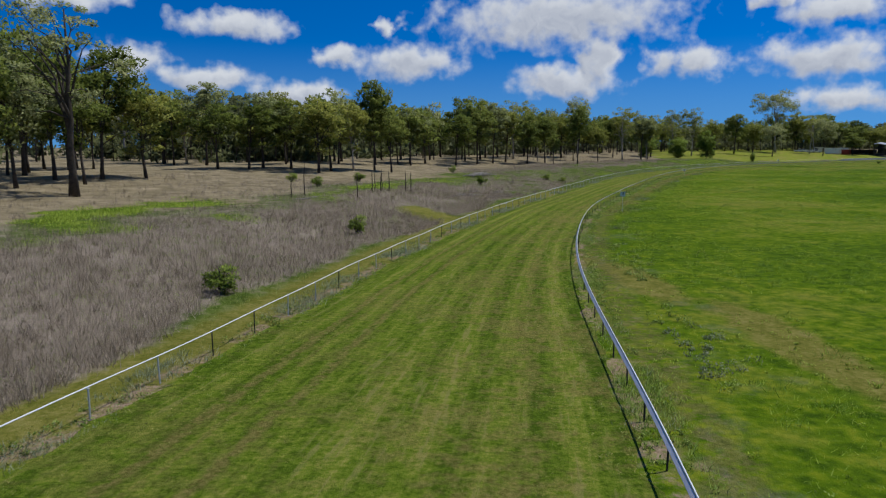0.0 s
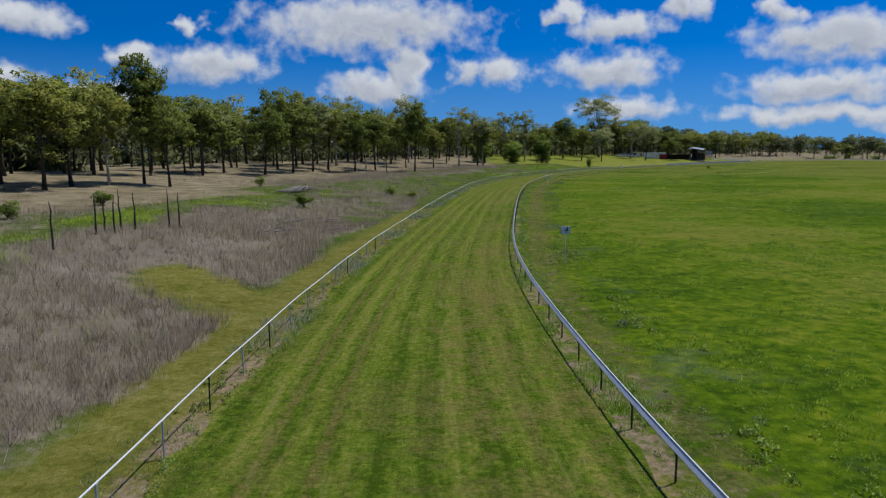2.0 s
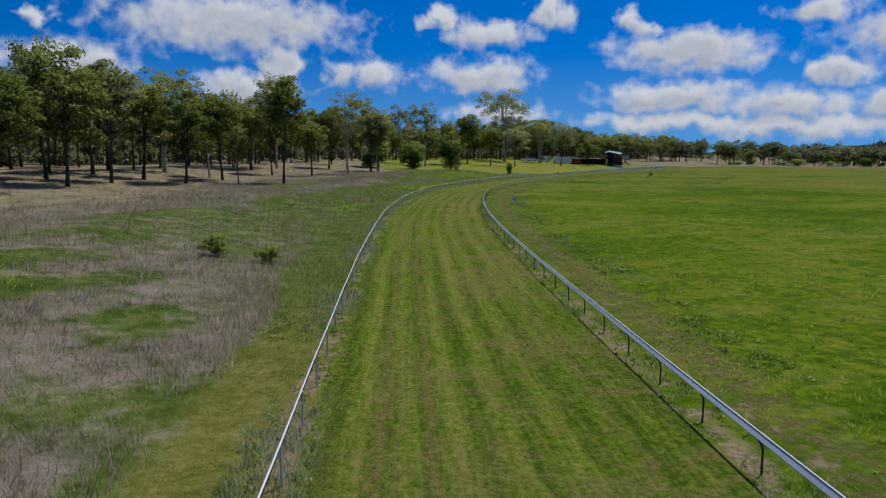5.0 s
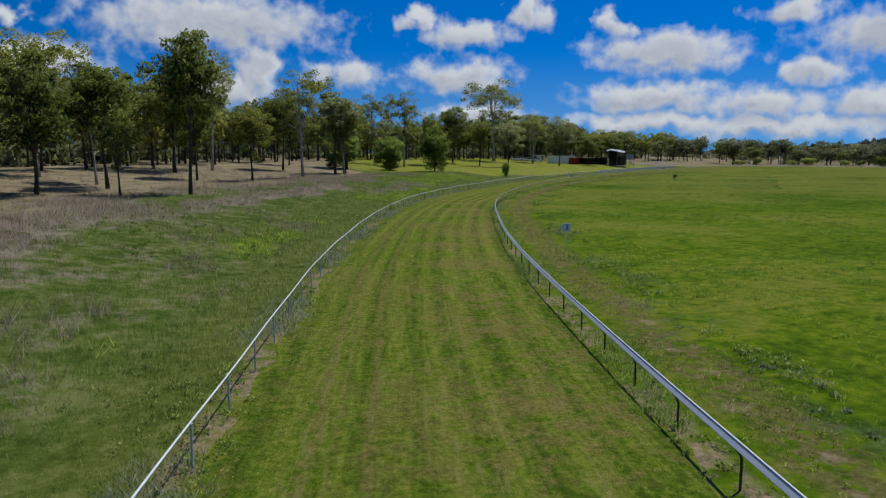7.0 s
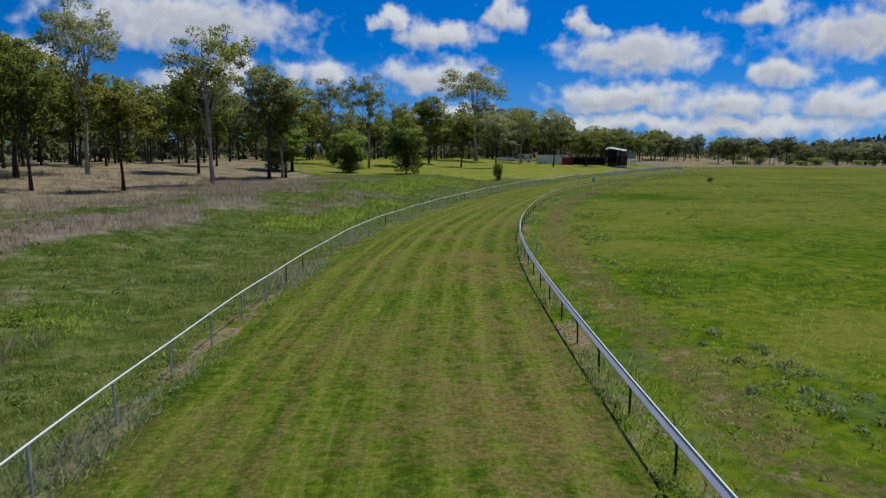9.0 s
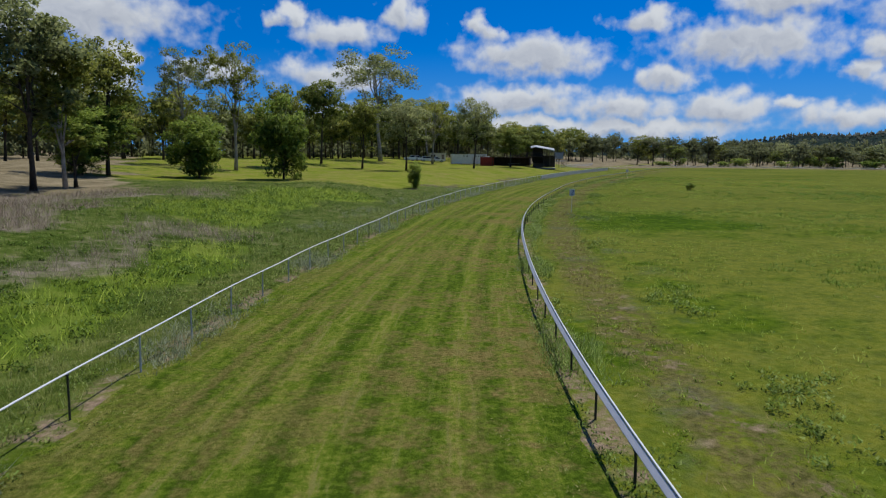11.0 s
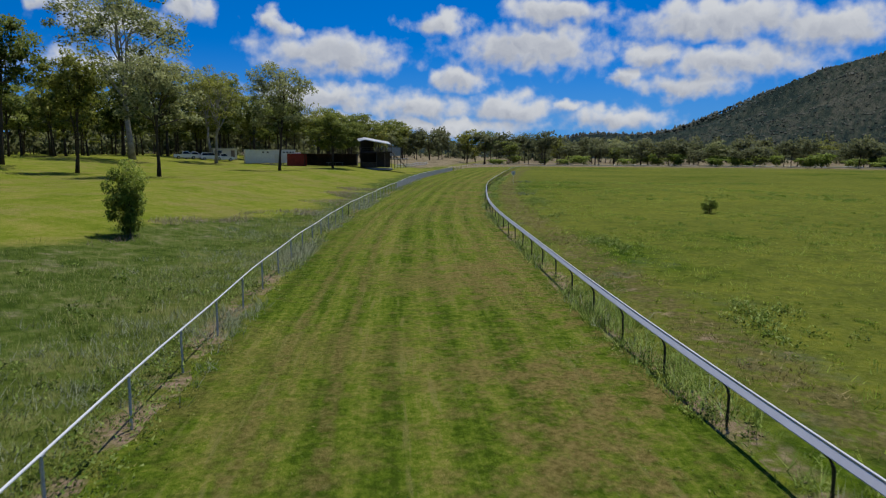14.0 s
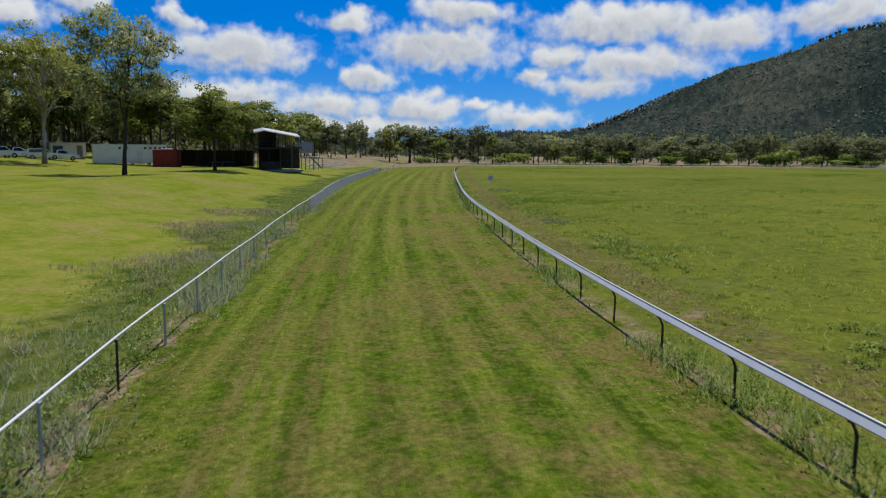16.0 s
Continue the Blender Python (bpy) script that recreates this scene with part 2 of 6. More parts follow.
LUSH_GREEN = leafy("lush_grass", (0.125, 0.19, 0.020), (0.23, 0.33, 0.030), (0.38, 0.46, 0.07), 0.3, 0.15)
LEAF_WEED = leafy("broad_weeds", (0.082, 0.147, 0.020), (0.169, 0.257, 0.040), (0.304, 0.374, 0.100), 0.3, 0.5)
GREY_WEED = leafy("grey_weeds", (0.101, 0.136, 0.066), (0.176, 0.217, 0.121), (0.312, 0.343, 0.242), 0.3, 0.3)
BARK_DARK = plain("dark_bark", (0.030, 0.024, 0.018), (0.085, 0.068, 0.052), 3.0, 0.9, 0, 0.6)
BARK_PALE = plain("pale_gum_bark", (0.17, 0.145, 0.115), (0.46, 0.42, 0.36), 1.2, 0.8, 0, 0.3)
DEAD_WOOD = plain("weathered_dead_wood", (0.16, 0.14, 0.12), (0.42, 0.38, 0.34), 3.0, 0.85, 0, 0.5)
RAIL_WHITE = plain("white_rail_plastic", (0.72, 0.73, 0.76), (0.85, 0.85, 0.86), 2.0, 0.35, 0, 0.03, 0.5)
RAIL_GREY = plain("blue_grey_rail_face", (0.52, 0.54, 0.65), (0.62, 0.64, 0.74), 1.5, 0.65, 0, 0.05, 0.3)
POST_DARK = plain("dark_painted_steel", (0.012, 0.014, 0.016), (0.035, 0.038, 0.04), 8.0, 0.45, 0.2, 0.1, 0.5)
POST_GREY = plain("galvanised_steel", (0.36, 0.39, 0.43), (0.54, 0.57, 0.60), 9.0, 0.5, 0.2, 0.1, 0.5)

# ---- plan of the course ----
OUTER = [(-20, -22), (-15, 0), (-10.8, 16.1), (-8.7, 24.1), (-6.7, 32.7), (-4.8, 42), (-2.4, 51.2), (0.6, 61.3), (4.4, 74.3), (7.5, 83), (14, 100.7), (21.6, 120), (26.6, 133), (38.8, 162), (44.2, 174), (54.8, 194), (64.2, 209.6), (75.2, 224.2), (95.6, 245.8), (108.5, 258.6), (126, 274), (141.3, 286.2), (159.6, 299.5), (203.8, 330.4), (239.4, 352.1), (281, 376)]
INNER = [(-0.5, -22), (3.5, 2), (5.2, 12.4), (6, 23.4), (6.8, 32), (8, 42), (10.2, 53), (12.9, 64.5), (16.8, 79.5), (20.4, 88.8), (27, 105.9), (34.6, 124.8), (42.1, 143), (48.4, 157), (53.1, 167.3), (58.4, 177.5), (71.4, 200.6), (76.3, 207.8), (85.2, 219.4), (101.6, 238), (107.6, 243.7), (118.6, 253.9), (131.5, 264.2), (142.2, 272.8), (149.3, 278.6), (154, 282.1), (168, 291.5), (185, 302.8), (226, 326.4), (270, 351)]
# the far bend, where the course turns back behind the infield
OUTER_BEND = OUTER + [(312, 390), (336, 386), (352, 360), (372, 312), (381, 268), (385, 200), (386, 120)]
INNER_BEND = INNER + [(303, 368), (322, 366), (338, 345), (358, 302), (367, 262), (371, 200), (372, 120)]


def dense(points, step):
    """A smooth line through points, with a vertex each step."""
    p = np.array(points, float)
    s = np.r_[0, np.cumsum(np.linalg.norm(np.diff(p, axis=0), axis=1))]
    u = np.arange(0, s[-1], 1.0)
    q = np.column_stack([np.interp(u, s, p[:, 0]), np.interp(u, s, p[:, 1])])
    k = np.hanning(45)[1:-1]
    k /= k.sum()
    n = len(k) // 2
    q = np.vstack([q[0] + (q[1] - q[0]) * np.arange(-n, 0)[:, None], q, q[-1] + (q[-1] - q[-2]) * np.arange(1, n + 1)[:, None]])
    q = np.column_stack([np.convolve(q[:, i], k, "valid") for i in (0, 1)])
    s = np.r_[0, np.cumsum(np.linalg.norm(np.diff(q, axis=0), axis=1))]
    u = np.arange(0, s[-1], step)
    return np.column_stack([np.interp(u, s, q[:, 0]), np.interp(u, s, q[:, 1])])


def beside(x, y, line, step):
    """Metres to the left of a line, and metres along it."""
    x, y = np.atleast_1d(x).astype(float), np.atleast_1d(y).astype(float)
    d, s = np.empty_like(x), np.empty_like(x)
    for i in range(0, len(x), 20000):
        a = x[i:i + 20000, None] - line[None, ::2, 0]
        b = y[i:i + 20000, None] - line[None, ::2, 1]
        k = np.clip((a * a + b * b).argmin(1) * 2, 1, len(line) - 2)
        t = line[k + 1] - line[k - 1]
        t /= np.linalg.norm(t, axis=1)[:, None]
        ex, ey = x[i:i + 20000] - line[k, 0], y[i:i + 20000] - line[k, 1]
        d[i:i + 20000] = t[:, 0] * ey - t[:, 1] * ex
        s[i:i + 20000] = k * step + t[:, 0] * ex + t[:, 1] * ey
    return d, s


def ease(lo, hi, x):
    u = np.clip((x - lo) / (hi - lo), 0, 1)
    return u * u * (3 - 2 * u)


LINE_L = dense(OUTER + [(455, 476), (628, 576)], 1.0)
LINE_R = dense(INNER_BEND, 1.0)


def terrain(x, y):
    """Height of the ground: level course and infield, a bank and a slow rise outside the outer rail."""
    d, s = beside(x, y, LINE_L, 1.0)
    z = 1.75 * ease(2, 20, d) + 2.0 * ease(32, 70, d) + 3.0 * ease(70, 300, d)
    rough = ease(4, 14, d) * (0.16 * np.sin(x * 0.31 + 1.3 * np.sin(y * 0.17)) * np.sin(y * 0.27 + 1.1 * np.sin(x * 0.13)))
    dr, sr = beside(x, y, LINE_R, 1.0)
    meadow = ease(4, 20, -dr) * (0.10 * np.sin(np.asarray(x) * 0.21 + 1.7) * np.sin(np.asarray(y) * 0.16 + np.asarray(x) * 0.05))
    return z + rough + np.where(d > 0, 0, meadow)


def ground_at(x, y):
    return float(terrain(x, y)[0])


def zones(x, y):
    """How much each kind of ground cover there is: tall dry grass, lush green, mown lawn, leaf litter."""
    d, s = beside(x, y, LINE_L, 1.0)
    s = s - 22
    wob = 2.0 * np.sin(s * 0.11) + 1.3 * np.sin(s * 0.29 + 1)
    x, y = np.asarray(x), np.asarray(y)
    wav = 1.2 * np.sin(x * 0.37 + 1.4 * np.sin(y * 0.23)) + 0.9 * np.sin(y * 0.61 + x * 0.19)
    field = ease(2.6, 4.6, d + 0.35 * wob)

    def area(s0, s1, d0, d1, soft=2.0):
        return ease(s0 - soft * 2, s0 + soft * 2, s + 2 * wav) * (1 - ease(s1 - soft * 2, s1 + soft * 2, s + 2 * wav)) * ease(d0 - soft, d0 + soft, d + wav) * (1 - ease(d1 - soft, d1 + soft, d + wav))

    dry = field * (1 - 0.35 * ease(95, 125, s + 3 * wob) - 0.4 * ease(135, 165, s + 3 * wob)) * (1 - 0.55 * ease(16, 24, d + wob) * (1 - ease(26, 34, d + wob)))
    dry = np.maximum(dry, field * 0.85 * ease(14, 22, d + 2 * wob) * ease(130, 160, s) * (1 - ease(275, 300, s)))
    patch = 0.5 + 0.5 * np.sin(x * 0.55 + 2 * np.sin(y * 0.21)) * np.sin(y * 0.43 + 1.5 * np.sin(x * 0.17))
    dry = dry * (1 - 0.75 * ease(0.62, 0.85, patch) * ease(85, 115, s)) + 0.35 * field * ease(0.55, 0.8, patch) * ease(150, 170, s) * (1 - ease(200, 220, s))
    for box_ in ((202, 236, 12.5, 17.5), (238, 278, 25, 60), (243, 269, 16.5, 20.5)):
        dry = np.maximum(dry, area(*box_, 1.5))
    dry = np.maximum(dry, 0.5 * area(244, 268, 5, 13))
    # a mown way from the track out through the tall grass
    gap = np.exp(-((s - 71 - 1.15 * d + 0.03 * d * d) / 3.4) ** 2) * (1 - ease(9, 13, d))
    lush = np.maximum(area(231, 261, 3.5, 8.5, 1.0), area(268, 303, 8.6, 17, 1.2))
    for box_ in ((50, 74, 25, 38), (134, 143, 12, 17), (156, 165, 3, 6.5), (186, 208, 5, 8.5), (96, 128, 20, 28)):
        lush = np.maximum(lush, 0.8 * area(*box_, 1.5) * ease(0.35, 0.6, 0.5 + 0.2 * wav))
    lush = np.maximum(lush, 0.62 * np.exp(-((d - 20 - wob) / 5) ** 2) * (1 - ease(120, 150, s)) * ease(0.4, 0.8, 0.5 + 0.25 * wav))
    start = np.interp(s, [300, 306, 308, 310, 312, 320, 330, 336, 348, 356, 372, 388, 460], [60, 34, 23, 18, 15, 11.5, 8.5, 6, 4, 4.2, 5, 6, 6])
    lawn = ease(-3.2, 2.2, d - start + 0.8 * wav) * ease(300, 307, s)
    mown_side = ease(-4, 5, x - 88 - 0.25 * (y - 292) + 2 * wav)
    lawn = lawn * mown_side
    litter = ease(24, 34, d + 2 * wob) * (1 - mown_side * ease(280, 306, s + wob))
    beyond = beside(x, y, LINE_R, 1.0)[0]
    litter = np.maximum(litter, ease(246, 262, x) * ease(3, 12, d))
    lawn = lawn * (1 - ease(246, 262, x) * ease(3, 12, d))
    litter = np.maximum(litter, np.where((x > 285) & (d < 25), ease(14, 26, beyond), 0))
    out = (1 - lawn) * (1 - gap)
    return d, s, dry * out * (1 - lush), lush * out, np.maximum(lawn, 0.0), litter * (1 - lawn) * (1 - lush), gap


def lean_normals(me, normals):
    """Soft shading for blades and leaves: each takes the light as the sward or crown it belongs to."""
    k = np.linalg.norm(normals, axis=1)
    me.normals_split_custom_set_from_vertices((normals / np.maximum(k, 1e-6)[:, None]).astype(np.float32))


def fast_mesh(name, verts, faces):
    """A mesh from arrays of vertices and of faces with equal corner counts."""
    me = bpy.data.meshes.new(name)
    n, k = faces.shape
    me.vertices.add(len(verts))
    me.vertices.foreach_set("co", np.ascontiguousarray(verts, np.float32).ravel())
    me.loops.add(n * k)
    me.loops.foreach_set("vertex_index", np.ascontiguousarray(faces, np.int32).ravel())
    me.polygons.add(n)
    me.polygons.foreach_set("loop_start", np.arange(0, n * k, k, dtype=np.int32))
    me.polygons.foreach_set("loop_total", np.full(n, k, np.int32))
    me.update(calc_edges=True)
    me.validate()
    return me


def give(me, name, values):
    at = me.attributes.new(name, "FLOAT", "POINT")
    at.data.foreach_set("value", np.ascontiguousarray(values, np.float32))


# ---- ground ----
gx = np.r_[-4600, -3000, -1800, -1100, -700, -480, -340, -260, -200, -160, np.arange(-140, 440, 2.4), 450, 480, 540, 640, 800, 1100, 1700, 2800, 4600]
gy = np.r_[-4600, -3000, -1700, -900, -500, -260, -140, -80, np.arange(-40, 480, 2.4), 500, 540, 590, 680, 850, 1200, 1800, 3000, 4600]
X, Y = np.meshgrid(gx, gy)
fx, fy = X.ravel(), Y.ravel()
zz = terrain(fx, fy)
i = np.arange(len(gx) * len(gy)).reshape(len(gy), len(gx))
quads = np.stack([i[:-1, :-1], i[:-1, 1:], i[1:, 1:], i[1:, :-1]], -1).reshape(-1, 4)
me = fast_mesh("ground", np.column_stack([fx, fy, zz]), quads)
dl, sl, dry, lush, lawn, litter, gap = zones(fx, fy)
drr, _ = beside(fx, fy, LINE_R, 1.0)
for nm, val in (("out", dl), ("along", sl), ("dry", dry), ("lush", lush), ("lawn", lawn), ("litter", litter), ("gap", gap), ("inside", -drr)):
    give(me, nm, val)
me.shade_smooth()
n = Nodes("ground_cover")
big, mid, fine = n.noise(0.035, 5, 0.6), n.noise(0.35, 5, 0.6), n.noise(5.0, 5, 0.65)
inside, outside = n.attr("inside"), n.attr("out")
tuft = n.noise(1.4, 4, 0.6)
hummock = n.noise(2.6, 3, 0.5)
meadow = n.ramp(n.math("ADD", n.math("MULTIPLY_ADD", mid, 0.24, n.math("MULTIPLY", big, 0.36)), n.math("MULTIPLY_ADD", tuft, 0.30, n.math("MULTIPLY", hummock, 0.20))), (0.455, (0.036, 0.074, 0.004)), (0.55, (0.088, 0.146, 0.005)), (0.64, (0.185, 0.220, 0.012)))
strawy = n.ramp(fine, (0.35, (0.12, 0.115, 0.022)), (0.65, (0.23, 0.20, 0.060)))
drier = n.math("MULTIPLY_ADD", n.step(n.attr("along"), 190.0, 330.0), 0.14, n.math("MULTIPLY_ADD", mid, 0.3, n.math("MULTIPLY", big, 0.7)))
meadow = n.mix(n.math("MULTIPLY", n.step(drier, 0.49, 0.63), 0.5), meadow, strawy)
tussock = n.math("MULTIPLY", n.step(n.noise(0.8, 4, 0.6), 0.56, 0.68), n.step(n.noise(0.09, 3), 0.38, 0.56))
meadow = n.mix(n.math("MULTIPLY", tussock, 0.75), meadow, n.ramp(fine, (0.35, (0.030, 0.062, 0.007)), (0.65, (0.075, 0.120, 0.014))))
meadow = n.mix(n.math("MULTIPLY", n.step(fine, 0.54, 0.70), 0.40), meadow, (0.175, 0.235, 0.035))
roughc = n.ramp(n.math("ADD", n.math("MULTIPLY_ADD", mid, 0.42, n.math("MULTIPLY", fine, 0.26)), n.math("MULTIPLY", tuft, 0.32)), (0.40, (0.042, 0.070, 0.010)), (0.5, (0.085, 0.120, 0.021)), (0.60, (0.160, 0.172, 0.056)))
col = n.mix(n.step(outside, -1.0, 1.5), meadow, roughc)
dryc = n.ramp(n.math("MULTIPLY_ADD", mid, 0.5, n.math("MULTIPLY", fine, 0.5)), (0.34, (0.135, 0.112, 0.080)), (0.52, (0.235, 0.193, 0.152)), (0.68, (0.33, 0.275, 0.225)))
lushc = n.ramp(mid, (0.34, (0.060, 0.100, 0.012)), (0.52, (0.120, 0.175, 0.020)), (0.66, (0.19, 0.23, 0.04)))
mown = n.put("ShaderNodeCombineXYZ")
n.link(n.math("MULTIPLY", n.attr("along"), 0.05), mown.inputs[0])
n.link(n.math("MULTIPLY_ADD", n.attr("along"), 0.12, n.attr("out")), mown.inputs[1])
lawnc = n.ramp(n.math("ADD", n.math("MULTIPLY_ADD", mid, 0.34, n.math("MULTIPLY", fine, 0.30)), n.math("MULTIPLY_ADD", n.noise(0.7, 4, 0.6, mown.outputs[0], "2D"), 0.12, n.math("MULTIPLY_ADD", big, 0.10, n.math("MULTIPLY", tuft, 0.14)))), (0.40, (0.135, 0.180, 0.014)), (0.49, (0.185, 0.222, 0.024)), (0.59, (0.280, 0.260, 0.058)))
litterc = n.ramp(n.math("MULTIPLY_ADD", mid, 0.6, n.math("MULTIPLY", fine, 0.4)), (0.36, (0.14, 0.115, 0.066)), (0.52, (0.255, 0.208, 0.130)), (0.66, (0.37, 0.305, 0.20)))
lawnc = n.mix(n.math("MULTIPLY", n.step(n.math("MULTIPLY_ADD", n.noise(0.13, 4, 0.6), 0.6, n.math("MULTIPLY", n.noise(0.7, 4, 0.65), 0.4)), 0.46, 0.60), 0.55), lawnc, n.ramp(fine, (0.35, (0.19, 0.165, 0.045)), (0.65, (0.31, 0.255, 0.10))))
edge = n.math("MULTIPLY_ADD", n.noise(0.7, 6, 0.7), 1.3, -0.65)
col = n.mix(n.step(n.math("ADD", n.attr("dry"), edge), 0.25, 0.75), col, dryc)
col = n.mix(n.step(n.math("ADD", n.attr("lush"), edge), 0.28, 0.75), col, lushc)
col = n.mix(n.step(n.math("ADD", n.attr("litter"), edge), 0.3, 0.65), col, litterc)
col = n.mix(n.step(n.math("ADD", n.attr("lawn"), n.math("MULTIPLY", edge, 0.8)), 0.15, 0.75), col, lawnc)
# the mown verge outside the outer rail
vergec = n.ramp(n.math("ADD", n.math("MULTIPLY_ADD", mid, 0.25, n.math("MULTIPLY", fine, 0.45)), n.math("MULTIPLY", tuft, 0.3)), (0.36, (0.080, 0.092, 0.012)), (0.5, (0.160, 0.156, 0.030)), (0.66, (0.275, 0.235, 0.080)))
col = n.mix(n.step(n.math("ADD", n.attr("gap"), n.math("MULTIPLY", edge, 0.5)), 0.3, 0.6), col, vergec)
verge = n.math("MULTIPLY", n.step(outside, -0.5, 0.0), n.math("SUBTRACT", 1.0, n.step(n.math("ADD", outside, n.math("MULTIPLY", edge, 2.2)), 2.6, 3.8)))
col = n.mix(n.math("MULTIPLY", verge, n.math("MULTIPLY_ADD", n.step(n.attr("along"), 118.0, 145.0), -0.85, 1.0)), col, vergec)
# bare soil under the rails, and the worn strip inside the inner rail
soil = n.ramp(fine, (0.3, (0.20, 0.135, 0.09)), (0.7, (0.40, 0.29, 0.21)))
soil_patch = n.math("MULTIPLY", n.step(n.noise(0.55, 5, 0.7), 0.43, 0.55), n.math("MULTIPLY_ADD", n.step(n.noise(3.2, 5, 0.75), 0.40, 0.56), 0.65, 0.35))
under_l = n.math("SUBTRACT", 1.0, n.step(n.math("ABSOLUTE", n.math("ADD", outside, n.math("MULTIPLY", edge, 0.7))), 0.35, 0.85))
under_r = n.math("SUBTRACT", 1.0, n.step(n.math("ABSOLUTE", n.math("ADD", inside, n.math("MULTIPLY_ADD", edge, 0.7, 0.1))), 0.35, 0.8))
col = n.mix(n.math("MULTIPLY", n.math("MAXIMUM", under_l, under_r), n.math("MULTIPLY", soil_patch, 0.9)), col, soil)
worn = n.math("SUBTRACT", 1.0, n.step(n.math("ABSOLUTE", n.math("ADD", inside, n.math("ADD", n.math("MULTIPLY_ADD", edge, 2.2, -1.35), n.math("MULTIPLY", n.step(n.attr("along"), 60.0, 150.0), -1.15)))), 0.3, 1.5))
col = n.mix(n.math("MULTIPLY", worn, n.math("MULTIPLY", n.step(n.noise(1.6, 5, 0.75), 0.40, 0.54), n.math("MULTIPLY_ADD", n.step(n.attr("along"), 60.0, 140.0), 0.25, 0.6))), col, n.mix(n.step(n.noise(0.9, 4), 0.56, 0.70), n.ramp(fine, (0.35, (0.075, 0.068, 0.022)), (0.65, (0.20, 0.165, 0.065))), soil))
# grey-lilac weeds and bare scrapes on the worn margin of the infield
margin = n.math("MULTIPLY", n.step(inside, 0.3, 1.5), n.math("SUBTRACT", 1.0, n.step(inside, 4.5, 7.5)))
lilac = n.ramp(n.noise(7.0, 4, 0.7), (0.36, (0.050, 0.075, 0.032)), (0.5, (0.105, 0.118, 0.085)), (0.66, (0.20, 0.20, 0.21)))
col = n.mix(n.math("MULTIPLY", margin, n.math("MULTIPLY", n.step(n.noise(0.22, 5, 0.65), 0.54, 0.68), 0.40)), col, lilac)
col = n.mix(n.math("MULTIPLY", n.step(inside, 1.0, 3.0), n.math("MULTIPLY", n.step(n.noise(0.17, 5, 0.7), 0.66, 0.72), 0.3)), col, n.mix(0.5, lilac, soil))
n.bump(n.math("ADD", n.math("MULTIPLY", tuft, 1.5), n.math("ADD", fine, n.noise(18.0, 4))), 0.7, 0.08)
GROUND = n.finish(col, 1.0, 0, 0.02)
me.materials.append(GROUND)
tagged(new("ground", me), "level grassland with dry mauve grass, green meadow and mown lawn", "ground", kind="structure")

# ---- the mown turf course ----
outer_d = dense(OUTER_BEND, 1.0)
rows = []
for k in range(0, len(outer_d), 1):
    p = outer_d[k]
    j = np.hypot(LINE_R[:, 0] - p[0], LINE_R[:, 1] - p[1]).argmin()
    rows.append((p, LINE_R[j]))
NV = 14
verts, along, across = [], [], []
for k, (p, q) in enumerate(rows):
    for c in range(NV + 1):
        f = c / NV
        g = 0.03 + 0.935 * f
        if c in (0, NV):
            g += (0.012 * math.sin(k * 0.9 + 2 * math.sin(k * 0.31)) + 0.008 * math.sin(k * 2.3)) * (1 if c else -1) + (0.006 if c else -0.01)
        verts.append((*(p * (1 - g) + q * g), 0.012 + 0.02 * math.sin(math.pi * f)))
        along.append(k - 22.0)
        across.append(f * 12.0)
i = np.arange(len(rows) * (NV + 1)).reshape(len(rows), NV + 1)
quads = np.stack([i[:-1, :-1], i[:-1, 1:], i[1:, 1:], i[1:, :-1]], -1).reshape(-1, 4)[:, ::-1]
me = fast_mesh("race_track", np.array(verts), quads)
give(me, "along", along)
give(me, "across", across)
me.shade_smooth()
n = Nodes("mown_turf")
al, ac = n.attr("along"), n.attr("across")
lane = n.put("ShaderNodeCombineXYZ")
n.link(n.math("MULTIPLY", al, 0.028), lane.inputs[0])
n.link(ac, lane.inputs[1])
streak = n.noise(1.05, 3, 0.6, lane.outputs[0], "2D")
fine_lane = n.put("ShaderNodeCombineXYZ")
n.link(n.math("MULTIPLY", al, 0.10), fine_lane.inputs[0])
n.link(ac, fine_lane.inputs[1])
thread = n.noise(4.5, 4, 0.6, fine_lane.outputs[0], "2D")
cross = n.put("ShaderNodeCombineXYZ")
n.link(al, cross.inputs[0])
n.link(n.math("MULTIPLY", ac, 0.7), cross.inputs[1])
clump = n.noise(3.4, 5, 0.72, cross.outputs[0], "2D")
big, fine, blade = n.noise(0.10, 4, 0.6), n.noise(8.0, 5, 0.7), n.noise(26.0, 4, 0.7)
swath = n.math("MULTIPLY", n.math("SINE", n.math("MULTIPLY_ADD", ac, 4.0, n.math("MULTIPLY", big, 5.0))), 0.031)
mixv = n.math("ADD", n.math("MULTIPLY_ADD", streak, 0.16, n.math("MULTIPLY", thread, 0.17)), n.math("MULTIPLY_ADD", clump, 0.30, n.math("MULTIPLY_ADD", fine, 0.25, n.math("MULTIPLY_ADD", blade, 0.12, swath))))
col = n.ramp(mixv, (0.43, (0.052, 0.090, 0.007)), (0.50, (0.106, 0.158, 0.013)), (0.55, (0.164, 0.206, 0.023)), (0.61, (0.265, 0.258, 0.056)))
